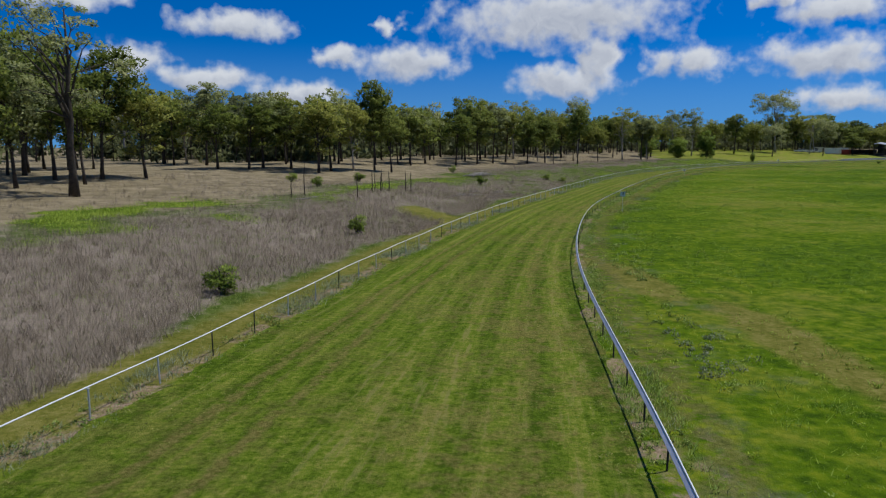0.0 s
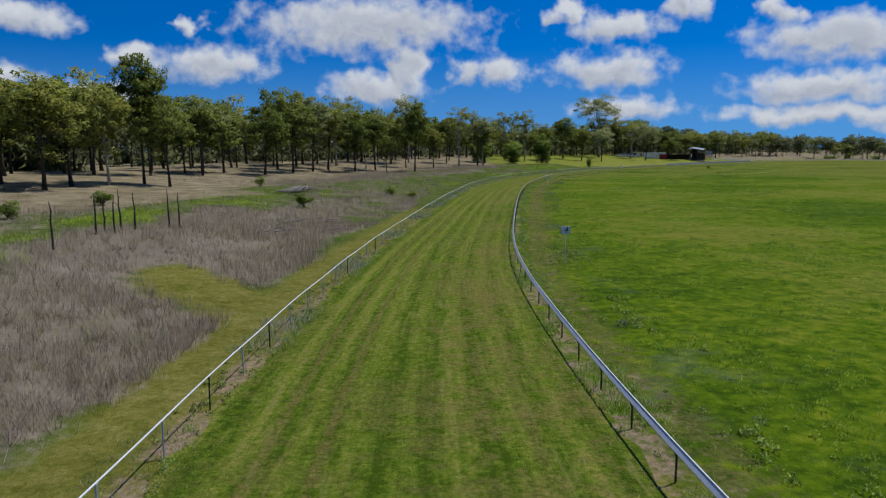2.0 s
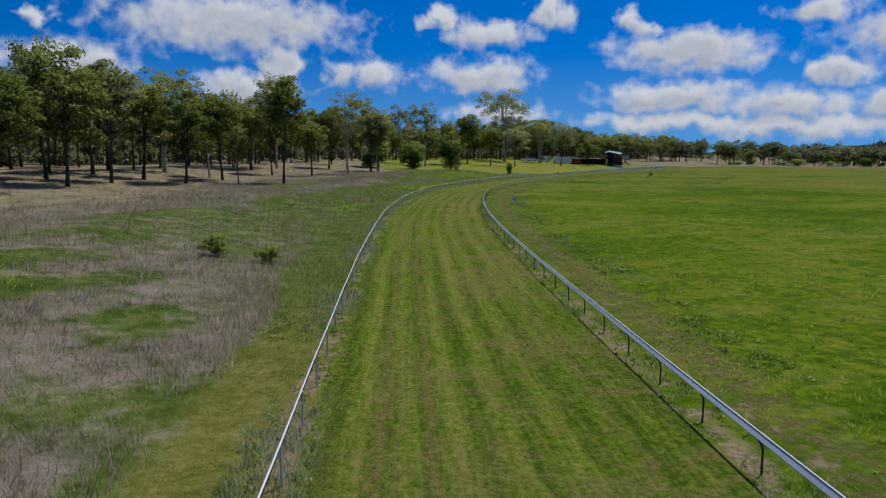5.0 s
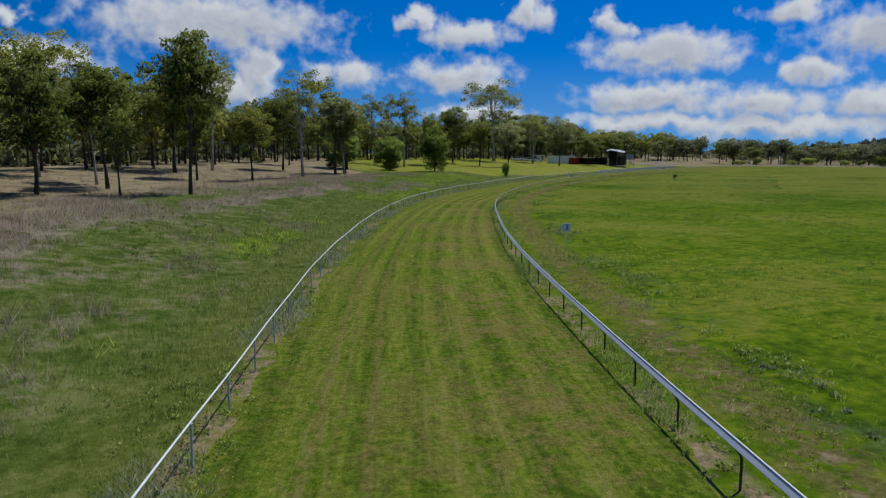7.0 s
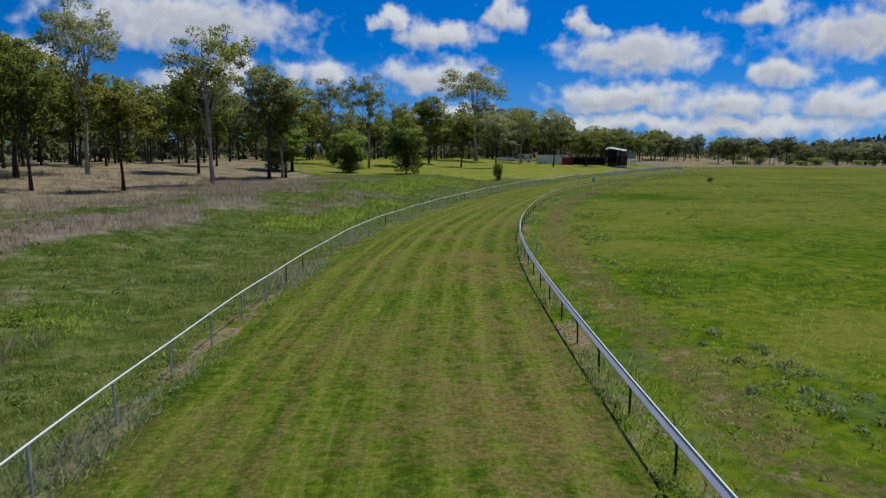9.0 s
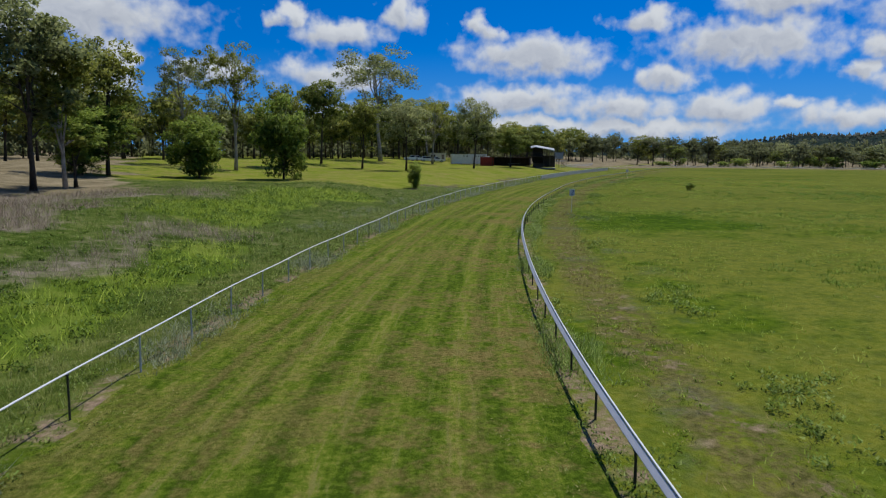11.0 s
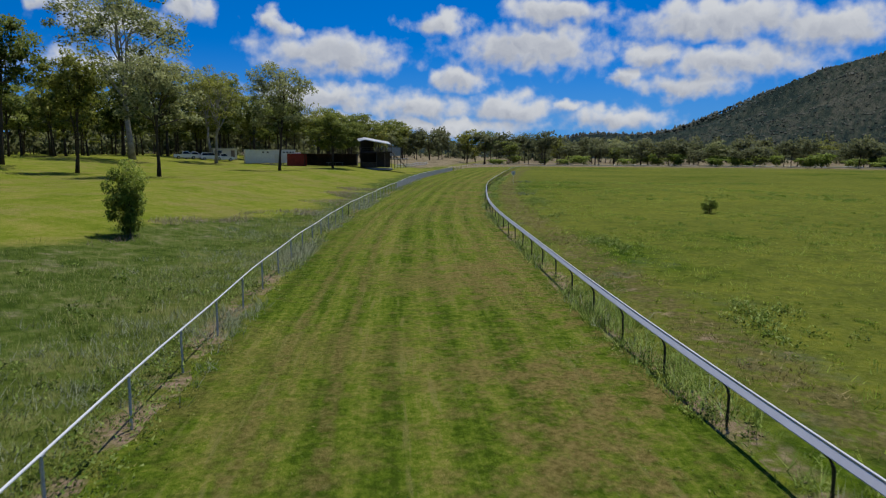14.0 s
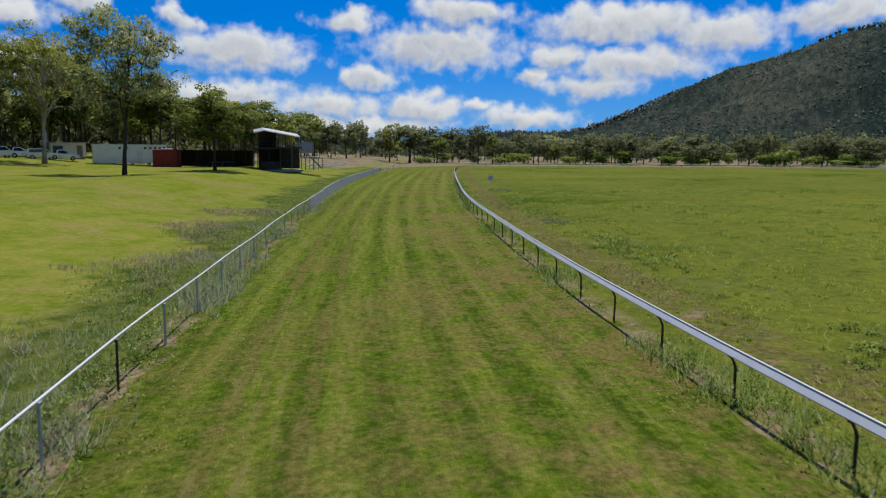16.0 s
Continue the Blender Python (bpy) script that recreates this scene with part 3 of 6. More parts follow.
# brown thatch showing through, and pale straw left by the mower
thatch = n.ramp(fine, (0.35, (0.120, 0.098, 0.025)), (0.65, (0.285, 0.220, 0.080)))
bare = n.step(n.math("MULTIPLY_ADD", n.noise(1.5, 5, 0.7), 0.55, n.math("MULTIPLY", n.noise(0.20, 4, 0.6), 0.45)), 0.445, 0.585)
col = n.mix(n.math("MULTIPLY", bare, n.math("MULTIPLY", n.math("MULTIPLY_ADD", n.step(ac, 3.0, 10.0), 0.40, 0.38), n.math("MULTIPLY_ADD", n.step(al, 60.0, 260.0), 0.45, 0.80))), col, thatch)
# worn lines where wheels run along the outer side
drift = n.math("MULTIPLY_ADD", n.noise(0.05, 3), 1.0, n.math("MULTIPLY_ADD", n.noise(0.6, 4, 0.65), 0.5, -0.75))
for where, width, strength in ((2.15, 0.26, 0.62), (2.75, 0.14, 0.40), (3.75, 0.26, 0.60), (9.6, 0.35, 0.30)):
    off_line = n.math("ABSOLUTE", n.math("ADD", n.math("ADD", ac, -where), drift))
    ribbon = n.math("MULTIPLY", n.math("SUBTRACT", 1.0, n.step(off_line, width * 0.3, width)), n.math("MULTIPLY", n.step(n.noise(2.4, 4, 0.7), 0.36, 0.56), strength))
    col = n.mix(ribbon, col, thatch)
lane_straw = n.math("MULTIPLY", n.step(thread, 0.54, 0.68), n.step(streak, 0.46, 0.60))
col = n.mix(n.math("MULTIPLY", lane_straw, 0.50), col, n.mix(blade, (0.17, 0.165, 0.045), (0.27, 0.235, 0.095)))
n.bump(n.math("ADD", n.math("MULTIPLY", clump, 1.3), n.math("ADD", fine, blade)), 0.75, 0.07)
me.materials.append(n.finish(col, 1.0, 0, 0.02))
tagged(new("race_track", me), "mown olive turf racing track with lengthwise mower stripes", "race track", kind="structure")

# ---- grasses ----


def blades(name, x, y, z, height, width, lean, label, material, category="grass", per=1):
    """One sheet of single blades, each a narrow leaning triangle."""
    rng = np.random.default_rng(len(x) + int(height[0] * 1000))
    m = len(x)
    a = rng.uniform(0, 2 * np.pi, m)
    b = rng.uniform(0, 2 * np.pi, m)
    l = height * lean * rng.uniform(0.25 if lean > 3 else 0.07, 1.0, m)
    v = np.empty((m, 3, 3))
    v[:, 0] = np.column_stack([x + np.cos(a) * width, y + np.sin(a) * width, z - 0.02])
    v[:, 1] = np.column_stack([x - np.cos(a) * width, y - np.sin(a) * width, z - 0.02])
    v[:, 2] = np.column_stack([x + np.cos(b) * l, y + np.sin(b) * l, z + height])
    under = np.cross(v[:, 1] - v[:, 0], v[:, 2] - v[:, 0])[:, 2] < 0
    v[under] = v[under][:, [1, 0, 2]]
    mesh = fast_mesh(name, v.reshape(-1, 3), np.arange(m * 3).reshape(m, 3))
    side = rng.normal(0, 0.30, (m, 2))
    lean_normals(mesh, np.repeat(np.column_stack([side, np.ones(m)]), 3, 0))
    mesh.materials.append(material)
    return tagged(new(name, mesh), label, category, kind="stuff")


def scatter(rng, count, line, s0, s1, d0, d1, power=1.0):
    """Random places beside a line, denser near it: x, y."""
    s = rng.uniform(s0, s1, count)
    d = d0 + (d1 - d0) * rng.uniform(0, 1, count) ** power
    k = np.clip(s.astype(int), 1, len(line) - 2)
    t = line[k + 1] - line[k - 1]
    t /= np.linalg.norm(t, axis=1)[:, None]
    p = line[k] + t * (s - k)[:, None]
    return p[:, 0] - t[:, 1] * d, p[:, 1] + t[:, 0] * d


def lumps(x, y, size, seed):
    """A smooth patchy pattern between 0 and 1."""
    a = np.sin(x / size + seed) * np.cos(y / size * 1.13 + 2 * seed) + np.sin((x + y) / size * 0.57 + 3 * seed) + 0.6 * np.sin((x - y) / size * 1.9 + seed)
    return 0.5 + a / 5.2


rng = np.random.default_rng(4)
# tall dry grass, in tufts
x, y = scatter(rng, 60000, LINE_L, 20, 330, 3.0, 60, 1.6)
d, s, dry, lush, lawn, litter, gap = zones(x, y)
keep = (dry * (1 - 0.6 * litter) > rng.uniform(0.25, 0.9, len(x))) & (lumps(x, y, 2.6, 1.0) > 0.12)
x, y = np.repeat(x[keep], 13), np.repeat(y[keep], 13)
r = np.abs(rng.normal(0, 0.26, len(x)))
t = rng.uniform(0, 6.28, len(x))
x, y = x + r * np.cos(t), y + r * np.sin(t)
h = rng.uniform(0.30, 0.72, len(x)) * (0.65 + 0.7 * lumps(x, y, 4.0, 2.0))
blades("dry_grass", x, y, terrain(x, y), h, rng.uniform(0.005, 0.0125, len(x)), 0.9, "tall dry mauve-grey seeding grass beside the track", DRY_GRASS)

# green grass of the outfield
x, y = scatter(rng, 80000, LINE_L, 20, 400, 0.3, 34, 1.8)
d, s, dry, lush, lawn, litter, gap = zones(x, y)
keep = ((1 - lawn) * (1 - gap) * (1 - 0.6 * ease(300, 330, s)) * (1 - 0.18 * dry) * (1 - 0.7 * litter) * np.maximum(ease(2.0, 5.0, d), ease(118, 140, s) * ease(0.2, 1.0, d)) > rng.uniform(0.1, 1, len(x))) & (lush < 0.6)
x, y = np.repeat(x[keep], 7), np.repeat(y[keep], 7)
x, y = x + rng.normal(0, 0.2, len(x)), y + rng.normal(0, 0.2, len(x))
h = rng.uniform(0.10, 0.32, len(x)) * (0.35 + 1.2 * lumps(x, y, 3.0, 5.0))
blades("outfield_grass", x, y, terrain(x, y), h, rng.uniform(0.005, 0.011, len(x)), 1.0, "green and greyish rough grass of the outfield", ROUGH_GRASS)

# cut tufts on the mown verge
x, y = scatter(rng, 15000, LINE_L, 20, 175, 0.15, 5.5, 1.0)
keep = lumps(x, y, 0.8, 7.0) > rng.uniform(0.2, 0.8, len(x))
x, y = np.repeat(x[keep], 6), np.repeat(y[keep], 6)
x, y = x + rng.normal(0, 0.09, len(x)), y + rng.normal(0, 0.09, len(x))
blades("verge_tufts", x, y, terrain(x, y), rng.uniform(0.015, 0.045, len(x)), rng.uniform(0.009, 0.02, len(x)), 4.0, "cut olive and straw tufts on the mown verge", TURF_TUFT)

# the lush bank
x, y = scatter(rng, 46000, LINE_L, 30, 345, 2.5, 36, 1.0)
d, s, dry, lush, lawn, litter, gap = zones(x, y)
keep = lush > rng.uniform(0.2, 0.9, len(x))
x, y = np.repeat(x[keep], 7), np.repeat(y[keep], 7)
x, y = x + rng.normal(0, 0.25, len(x)), y + rng.normal(0, 0.25, len(x))
h = rng.uniform(0.12, 0.42, len(x)) * (0.4 + 1.2 * lumps(x, y, 3.4, 7.0))
blades("lush_grass", x, y, terrain(x, y), h, rng.uniform(0.010, 0.026, len(x)), 1.2, "lush bright green long grass on the bank", LUSH_GREEN)

# the infield meadow
x, y = scatter(rng, 34000, LINE_R, 20, 420, -48, -1.2, 1.3)
d0 = beside(x, y, LINE_R, 1.0)[0]
keep = rng.uniform(0, 1, len(x)) < np.clip(16 / np.abs(d0), 0.25, 1) * ease(0.25, 0.75, lumps(x, y, 3.4, 3.0)) * (1 - 0.8 * np.exp(-((d0 + 2.6) / 0.9) ** 2))
x, y = np.repeat(x[keep], 13), np.repeat(y[keep], 13)
x, y = x + rng.normal(0, 0.33, len(x)), y + rng.normal(0, 0.33, len(x))
h = rng.uniform(0.04, 0.18, len(x)) * (0.2 + 1.5 * lumps(x, y, 2.6, 9.0))
blades("meadow_grass", x, y, terrain(x, y), h, rng.uniform(0.007, 0.016, len(x)), 1.8, "fresh green uneven grass of the infield meadow", WEED_GREEN)
# brown stalks on the worn strip inside the inner rail
x, y = scatter(rng, 9000, LINE_R, 100, 420, -3.9, -1.3, 1.0)
keep = lumps(x, y, 1.4, 3.5) > rng.uniform(0.3, 0.7, len(x))
x, y = np.repeat(x[keep], 7), np.repeat(y[keep], 7)
x, y = x + rng.normal(0, 0.12, len(x)), y + rng.normal(0, 0.12, len(x))
blades("worn_stalks", x, y, terrain(x, y), rng.uniform(0.03, 0.12, len(x)), rng.uniform(0.008, 0.018, len(x)), 2.2, "short brown grass stalks on the worn strip", STRAW_STALK)

# tall clumps standing over the meadow
x, y = scatter(rng, 7500, LINE_R, 20, 420, -42, -3.6, 1.5)
d0 = -beside(x, y, LINE_R, 1.0)[0]
keep = ease(0.40, 0.72, lumps(x, y, 4.5, 6.0)) > rng.uniform(0, 1, len(x))
x, y, size = x[keep], y[keep], rng.uniform(0.5, 1.2, keep.sum())
size = np.repeat(size, 42)
x, y = np.repeat(x, 42) + rng.normal(0, 0.26, len(size)) * size, np.repeat(y, 42) + rng.normal(0, 0.26, len(size)) * size
blades("meadow_clumps", x, y, terrain(x, y), rng.uniform(0.10, 0.30, len(x)) * size, rng.uniform(0.007, 0.014, len(x)), 1.4, "tall green grass clumps standing in the infield meadow", CLUMP_GREEN)

# cut tufts standing in the turf
x, y = scatter(rng, 80000, LINE_L, 20, 430, -17.5, -0.1, 1.0)
inner = beside(x, y, LINE_R, 1.0)[0]
keep = (inner > 0.35) & (lumps(x, y, 0.9, 2.0) > rng.uniform(0.2, 0.8, len(x)))
x, y = np.repeat(x[keep], 5), np.repeat(y[keep], 5)
x, y = x + rng.normal(0, 0.07, len(x)), y + rng.normal(0, 0.07, len(x))
blades("turf_tufts", x, y, np.full(len(x), 0.025), rng.uniform(0.010, 0.026, len(x)), rng.uniform(0.012, 0.028, len(x)), 6.0, "cut olive and straw tufts in the mown turf", TURF_TUFT)

# weeds along the foot of both rails
x1, y1 = scatter(rng, 17000, LINE_L, 22, 440, -0.55, 1.3, 1.0)
x2, y2 = scatter(rng, 19000, LINE_R, 22, 440, -1.1, 0.45, 1.0)
x, y = np.r_[x1, x2], np.r_[y1, y2]
keep = lumps(x, y, 1.9, 4.0) > rng.uniform(0.42, 0.75, len(x))
x, y = np.repeat(x[keep], 11), np.repeat(y[keep], 11)
x, y = x + rng.normal(0, 0.13, len(x)), y + rng.normal(0, 0.12, len(x))
h = rng.uniform(0.06, 0.30, len(x)) * (0.4 + 1.1 * lumps(x, y, 1.3, 2.5)) * (1 + 0.3 * ease(120, 200, y))
half = len(x) // 2
blades("rail_weeds", x[half:], y[half:], terrain(x[half:], y[half:]), h[half:], rng.uniform(0.006, 0.014, len(x) - half), 1.3, "green weeds growing along the foot of the rails", RAIL_WEED, "weeds")
blades("grey_weeds", x[:half], y[:half], terrain(x[:half], y[:half]), h[:half], rng.uniform(0.006, 0.014, half), 1.3, "pale grey-green weeds at the foot of the rails", GREY_WEED, "weeds")

# grey feathery tufts between the outer rail and the lawn, and dry stalks at the lawn's edge
x, y = scatter(rng, 2200, LINE_L, 292, 392, 0.4, 6.0, 1.3)
d, s, dry, lush, lawn, litter, gap = zones(x, y)
keep = ((1 - lawn) > rng.uniform(0.3, 1, len(x))) & (lumps(x, y, 1.7, 2.0) > rng.uniform(0.3, 0.7, len(x)))
x, y = np.repeat(x[keep], 14), np.repeat(y[keep], 14)
x, y = x + rng.normal(0, 0.14, len(x)), y + rng.normal(0, 0.14, len(x))
h = rng.uniform(0.10, 0.36, len(x)) * (0.5 + 0.9 * lumps(x, y, 2.2, 5.0))
blades("grey_tufts", x, y, terrain(x, y), h, rng.uniform(0.006, 0.012, len(x)), 1.3, "feathery grey-green grass tufts beside the outer rail", GREY_WEED)
x, y = scatter(rng, 7000, LINE_L, 298, 400, 2.0, 10.0, 1.0)
d, s, dry, lush, lawn, litter, gap = zones(x, y)
keep = (np.abs(lawn - 0.45) < 0.4) & (lumps(x, y, 1.5, 8.0) > 0.5)
x, y = np.repeat(x[keep], 9), np.repeat(y[keep], 9)
x, y = x + rng.normal(0, 0.2, len(x)), y + rng.normal(0, 0.2, len(x))
blades("dry_stalks", x, y, terrain(x, y), rng.uniform(0.10, 0.34, len(x)), rng.uniform(0.006, 0.013, len(x)), 1.0, "pinkish dry grass stalks along the lawn's edge", DRY_GRASS)

# ---- shapes ----


def join(*pieces):
    """Joins (vertices, faces) pieces; faces are lists of corners."""
    vs, fs = [], []
    for v, f in pieces:
        o = len(vs)
        vs.extend(v)
        fs.extend([[c + o for c in face] for face in f])
    return vs, fs


def tube(path, radii, sides=6, cap=True):
    """A round bar through the points of a path."""
    path = [Vector(p) for p in path]
    vs, fs = [], []
    for i, p in enumerate(path):
        t = (path[min(i + 1, len(path) - 1)] - path[max(i - 1, 0)]).normalized()
        u = t.cross(Vector((0, 0, 1)) if abs(t.z) < 0.9 else Vector((1, 0, 0))).normalized()
        w = t.cross(u)
        r = radii[i] if isinstance(radii, (list, tuple)) else radii
        for k in range(sides):
            a = 2 * math.pi * k / sides
            vs.append(tuple(p + (u * math.cos(a) + w * math.sin(a)) * r))
    for i in range(len(path) - 1):
        for k in range(sides):
            j = (k + 1) % sides
            fs.append([i * sides + k, i * sides + j, (i + 1) * sides + j, (i + 1) * sides + k])
    if cap:
        fs.append(list(range(sides))[::-1])
        fs.append([(len(path) - 1) * sides + k for k in range(sides)])
    return vs, fs


def box(cx, cy, cz, sx, sy, sz, bevel=0.0):
    """A block by its middle and size, its upright and long edges taken off by a bevel."""
    x, y, z = sx / 2, sy / 2, sz / 2
    if not bevel:
        vs = [(cx + a * x, cy + b * y, cz + c * z) for c in (-1, 1) for a, b in ((-1, -1), (1, -1), (1, 1), (-1, 1))]
        return vs, [[3, 2, 1, 0], [4, 5, 6, 7], [0, 1, 5, 4], [1, 2, 6, 5], [2, 3, 7, 6], [3, 0, 4, 7]]
    b = bevel
    vs = []
    for c, k in ((-z, b), (-z + b, 0), (z - b, 0), (z, b)):
        ring = [(-x + b + k * 0, -y + k), (x - b, -y + k), (x - k, -y + b), (x - k, y - b), (x - b, y - k), (-x + b, y - k), (-x + k, y - b), (-x + k, -y + b)]
        vs += [(cx + p, cy + q, cz + c) for p, q in ring]
    fs = [list(range(8))[::-1], [24 + k for k in range(8)]]
    for r in range(3):
        for k in range(8):
            j = (k + 1) % 8
            fs.append([r * 8 + k, r * 8 + j, r * 8 + 8 + j, r * 8 + 8 + k])
    return vs, fs


def prism(profile, y0, y1):
    """A shape in x and z, drawn out along y."""
    m = len(profile)
    vs = [(p, y0, q) for p, q in profile] + [(p, y1, q) for p, q in profile]
    fs = [list(range(m)), [m + k for k in range(m)][::-1]]
    for k in range(m):
        j = (k + 1) % m
        fs.append([k, k + m, j + m, j])
    return vs, fs


def mesh_of(name, piece, material, smooth=False):
    me = bpy.data.meshes.new(name)
    me.from_pydata(piece[0], [], piece[1])
    me.materials.append(material)
    bm = bmesh.new()
    bm.from_mesh(me)
    bmesh.ops.recalc_face_normals(bm, faces=bm.faces)
    bm.to_mesh(me)
    bm.free()
    if smooth:
        me.shade_smooth()
    return me


def part(name, piece, material, parent, label="", smooth=False, at=None):
    """One mesh object under a thing or a part."""
    me = piece if isinstance(piece, bpy.types.Mesh) else mesh_of(name, piece, material, smooth)
    ob = new(name, me)
    ob.parent = parent
    if at is not None:
        ob.matrix_basis = at
    if label:
        ob["label"] = label
    return ob


def thing(name, m, label, category, group="", kind=""):
    ob = new(name)
    ob.empty_display_size = 0.2
    ob.matrix_basis = m
    return tagged(ob, label, category, group, kind)


def stand(x, y, turn=0.0, size=1.0, sink=0.03, tall=None):
    """A pose on the ground."""
    return pose(x, y, ground_at(x, y) - sink, 0, 0, turn) @ Matrix.Diagonal((size, size, tall or size, 1))


# ---- rails ----
def sweep(line, profile, z=0.0):
    """A profile of (offset to the left, height) drawn along a line."""
    vs, fs = [], []
    m = len(profile)
    for k in range(len(line)):
        t = line[min(k + 1, len(line) - 1)] - line[max(k - 1, 0)]
        t = t / np.linalg.norm(t)
        for o, h in profile:
            vs.append((line[k][0] - t[1] * o, line[k][1] + t[0] * o, z + h))
    for k in range(len(line) - 1):
        for c in range(m):
            j = (c + 1) % m
            fs.append([k * m + c, k * m + j, k * m + m + j, k * m + m + c])
    fs.append(list(range(m)))
    fs.append([(len(line) - 1) * m + c for c in range(m)][::-1])
    return vs, fs


def along(line, spacing, s=2.1):
    """Places and bearings at equal steps of a line with a vertex each metre."""
    got = []
    while s < len(line) - 2:
        k = int(s)
        p = line[k] + (line[k + 1] - line[k]) * (s - k)
        t = line[k + 1] - line[k - 1]
        got.append((p[0], p[1], math.degrees(math.atan2(t[1], t[0]))))
        s += spacing
    return got


out_line = dense(OUTER_BEND, 1.0)
in_line = dense(INNER_BEND, 1.0)
outer_rail = thing("outer_rail", pose(0, 0, 0), "slim white tubular outer running rail on steel posts", "rail", kind="structure")
ring = [(0.022 * math.cos(a), 0.975 + 0.022 * math.sin(a)) for a in [2 * math.pi * k / 10 for k in range(10)]]
sagging = sweep(out_line, ring)
sagging = [(x, y, z + 0.022 * math.sin(i // 10 * 0.23) + 0.016 * math.sin(i // 10 * 0.61 + 1)) for i, (x, y, z) in enumerate(sagging[0])], sagging[1]
part("rail", sagging, RAIL_WHITE, outer_rail, "white tubular rail", True)
post_me = mesh_of("post", join(tube([(0, 0, -0.15), (0, 0, 0.95)], 0.026, 8), box(0, 0, 0.945, 0.09, 0.06, 0.02)), POST_GREY, False)
post_dark_me = mesh_of("post", join(tube([(0, 0, -0.15), (0, 0, 0.95)], 0.024, 8), box(0, 0, 0.945, 0.09, 0.06, 0.02)), POST_DARK, False)
pr = random.Random(5)
for k, (px, py, turn) in enumerate(along(out_line, 3.15, 1.2)):
    part("post", post_dark_me if pr.random() < 0.12 else post_me, None, outer_rail, at=pose(px, py, 0, pr.uniform(-1.5, 1.5), pr.uniform(-1.5, 1.5), turn))

inner_rail = thing("inner_rail", pose(0, 0, 0), "broad pale running rail on dark gooseneck posts", "rail", kind="structure")
face = [(0.138, 0.818), (0.150, 0.824), (0.150, 0.838), (0.072, 0.948), (0.060, 0.958), (0.048, 0.958), (0.040, 0.940), (0.050, 0.920), (0.120, 0.826)]
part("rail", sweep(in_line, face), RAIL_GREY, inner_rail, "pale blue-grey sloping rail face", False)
lip = [(0.084, 0.944), (0.066, 0.966), (0.046, 0.966), (0.034, 0.940), (0.050, 0.9595), (0.063, 0.9595)]
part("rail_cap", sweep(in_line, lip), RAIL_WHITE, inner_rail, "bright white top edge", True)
neck = tube([(0, 0, -0.15), (0, 0, 0.45), (0, 0.003, 0.60), (0, 0.02, 0.655), (0, 0.105, 0.825)], 0.027, 8)
neck_me = mesh_of("post", join(neck, box(0, 0.10, 0.80, 0.10, 0.05, 0.03)), POST_DARK, False)
for k, (px, py, turn) in enumerate(along(in_line, 3.0)):
    part("post", neck_me, None, inner_rail, at=pose(px, py, 0, pr.uniform(-1, 1), pr.uniform(-1.5, 1.5), turn))

# shade cloth along the outer rail past the last bend before the stand
SKIRT = plain("grey_shade_cloth", (0.30, 0.31, 0.31), (0.46, 0.47, 0.47), 1.2, 0.85, 0, 0.3)
k0, k1 = [int(np.hypot(out_line[:, 0] - a, out_line[:, 1] - b).argmin()) for a, b in ((176, 311), (262, 365))]
skirt = thing("fence_skirt", pose(0, 0, 0), "grey shade cloth hung below the white outer rail", "fence cloth")
part("cloth", sweep(out_line[k0:k1], [(-0.045, 0.06), (-0.045, 0.92), (-0.055, 0.92), (-0.055, 0.06)]), SKIRT, skirt)
part("batten", sweep(out_line[k0:k1], [(-0.04, 0.06), (-0.04, 0.10), (-0.06, 0.10), (-0.06, 0.06)]), SKIRT, skirt)

# ---- distance markers ----
SIGN_WHITE = plain("white_painted_board", (0.62, 0.64, 0.72), (0.80, 0.80, 0.84), 4.0, 0.5, 0, 0.05)
SIGN_INK = plain("black_marker_paint", (0.006, 0.006, 0.010), (0.02, 0.02, 0.03), 8.0, 0.5, 0, 0)
SIGN_BLUE = plain("blue_marker_paint", (0.01, 0.025, 0.16), (0.02, 0.05, 0.26), 8.0, 0.5, 0, 0)


def marker(x, y, turn, digit, mid, ink, label, wide=0.56, tall=0.50):
    ob = thing("distance_marker", stand(x, y, turn), label, "sign", "distance markers inside the rail")
    part("pole", tube([(0, 0, -0.2), (0, 0, mid + 0.2)], 0.022, 8), SIGN_WHITE, ob, "white pole")
    part("pole_foot", tube([(0, 0.002, -0.1), (0, 0.002, 0.22)], 0.030, 8), POST_GREY, ob, "grey steel foot")
    board = part("board", box(0, -0.035, mid, wide, 0.018, tall, 0.004), SIGN_WHITE, ob, "square white board")
    part("seam", box(0.0, -0.046, mid, 0.006, 0.004, tall - 0.06), RAIL_GREY, board)
    txt = bpy.data.curves.new("digit", "FONT")
    txt.body, txt.size, txt.align_x, txt.align_y, txt.extrude, txt.shear = digit, tall * 1.08, "CENTER", "CENTER", 0.003, 0.18
    txt.materials.append(ink)
    num = new("digit", txt)
    num.parent = board
    num.matrix_basis = pose(0, -0.052, mid, 90, 0, 0)
    return ob


marker(20.45, 79.65, -20, "4", 2.16, SIGN_INK, "white distance marker board with a black 4 on a pole")
marker(58.2, 169.45, -28, "3", 1.62, SIGN_INK, "white distance marker board with a black 3 on a pole")
marker(118.6, 249.05, -46, "2", 1.92, SIGN_BLUE, "white distance marker board with a blue 2 on a pole", 0.48, 0.60)
marker(202.2, 309.2, -58, "1", 1.75, SIGN_INK, "white distance marker board with a black 1 on a pole")

# ---- trees ----


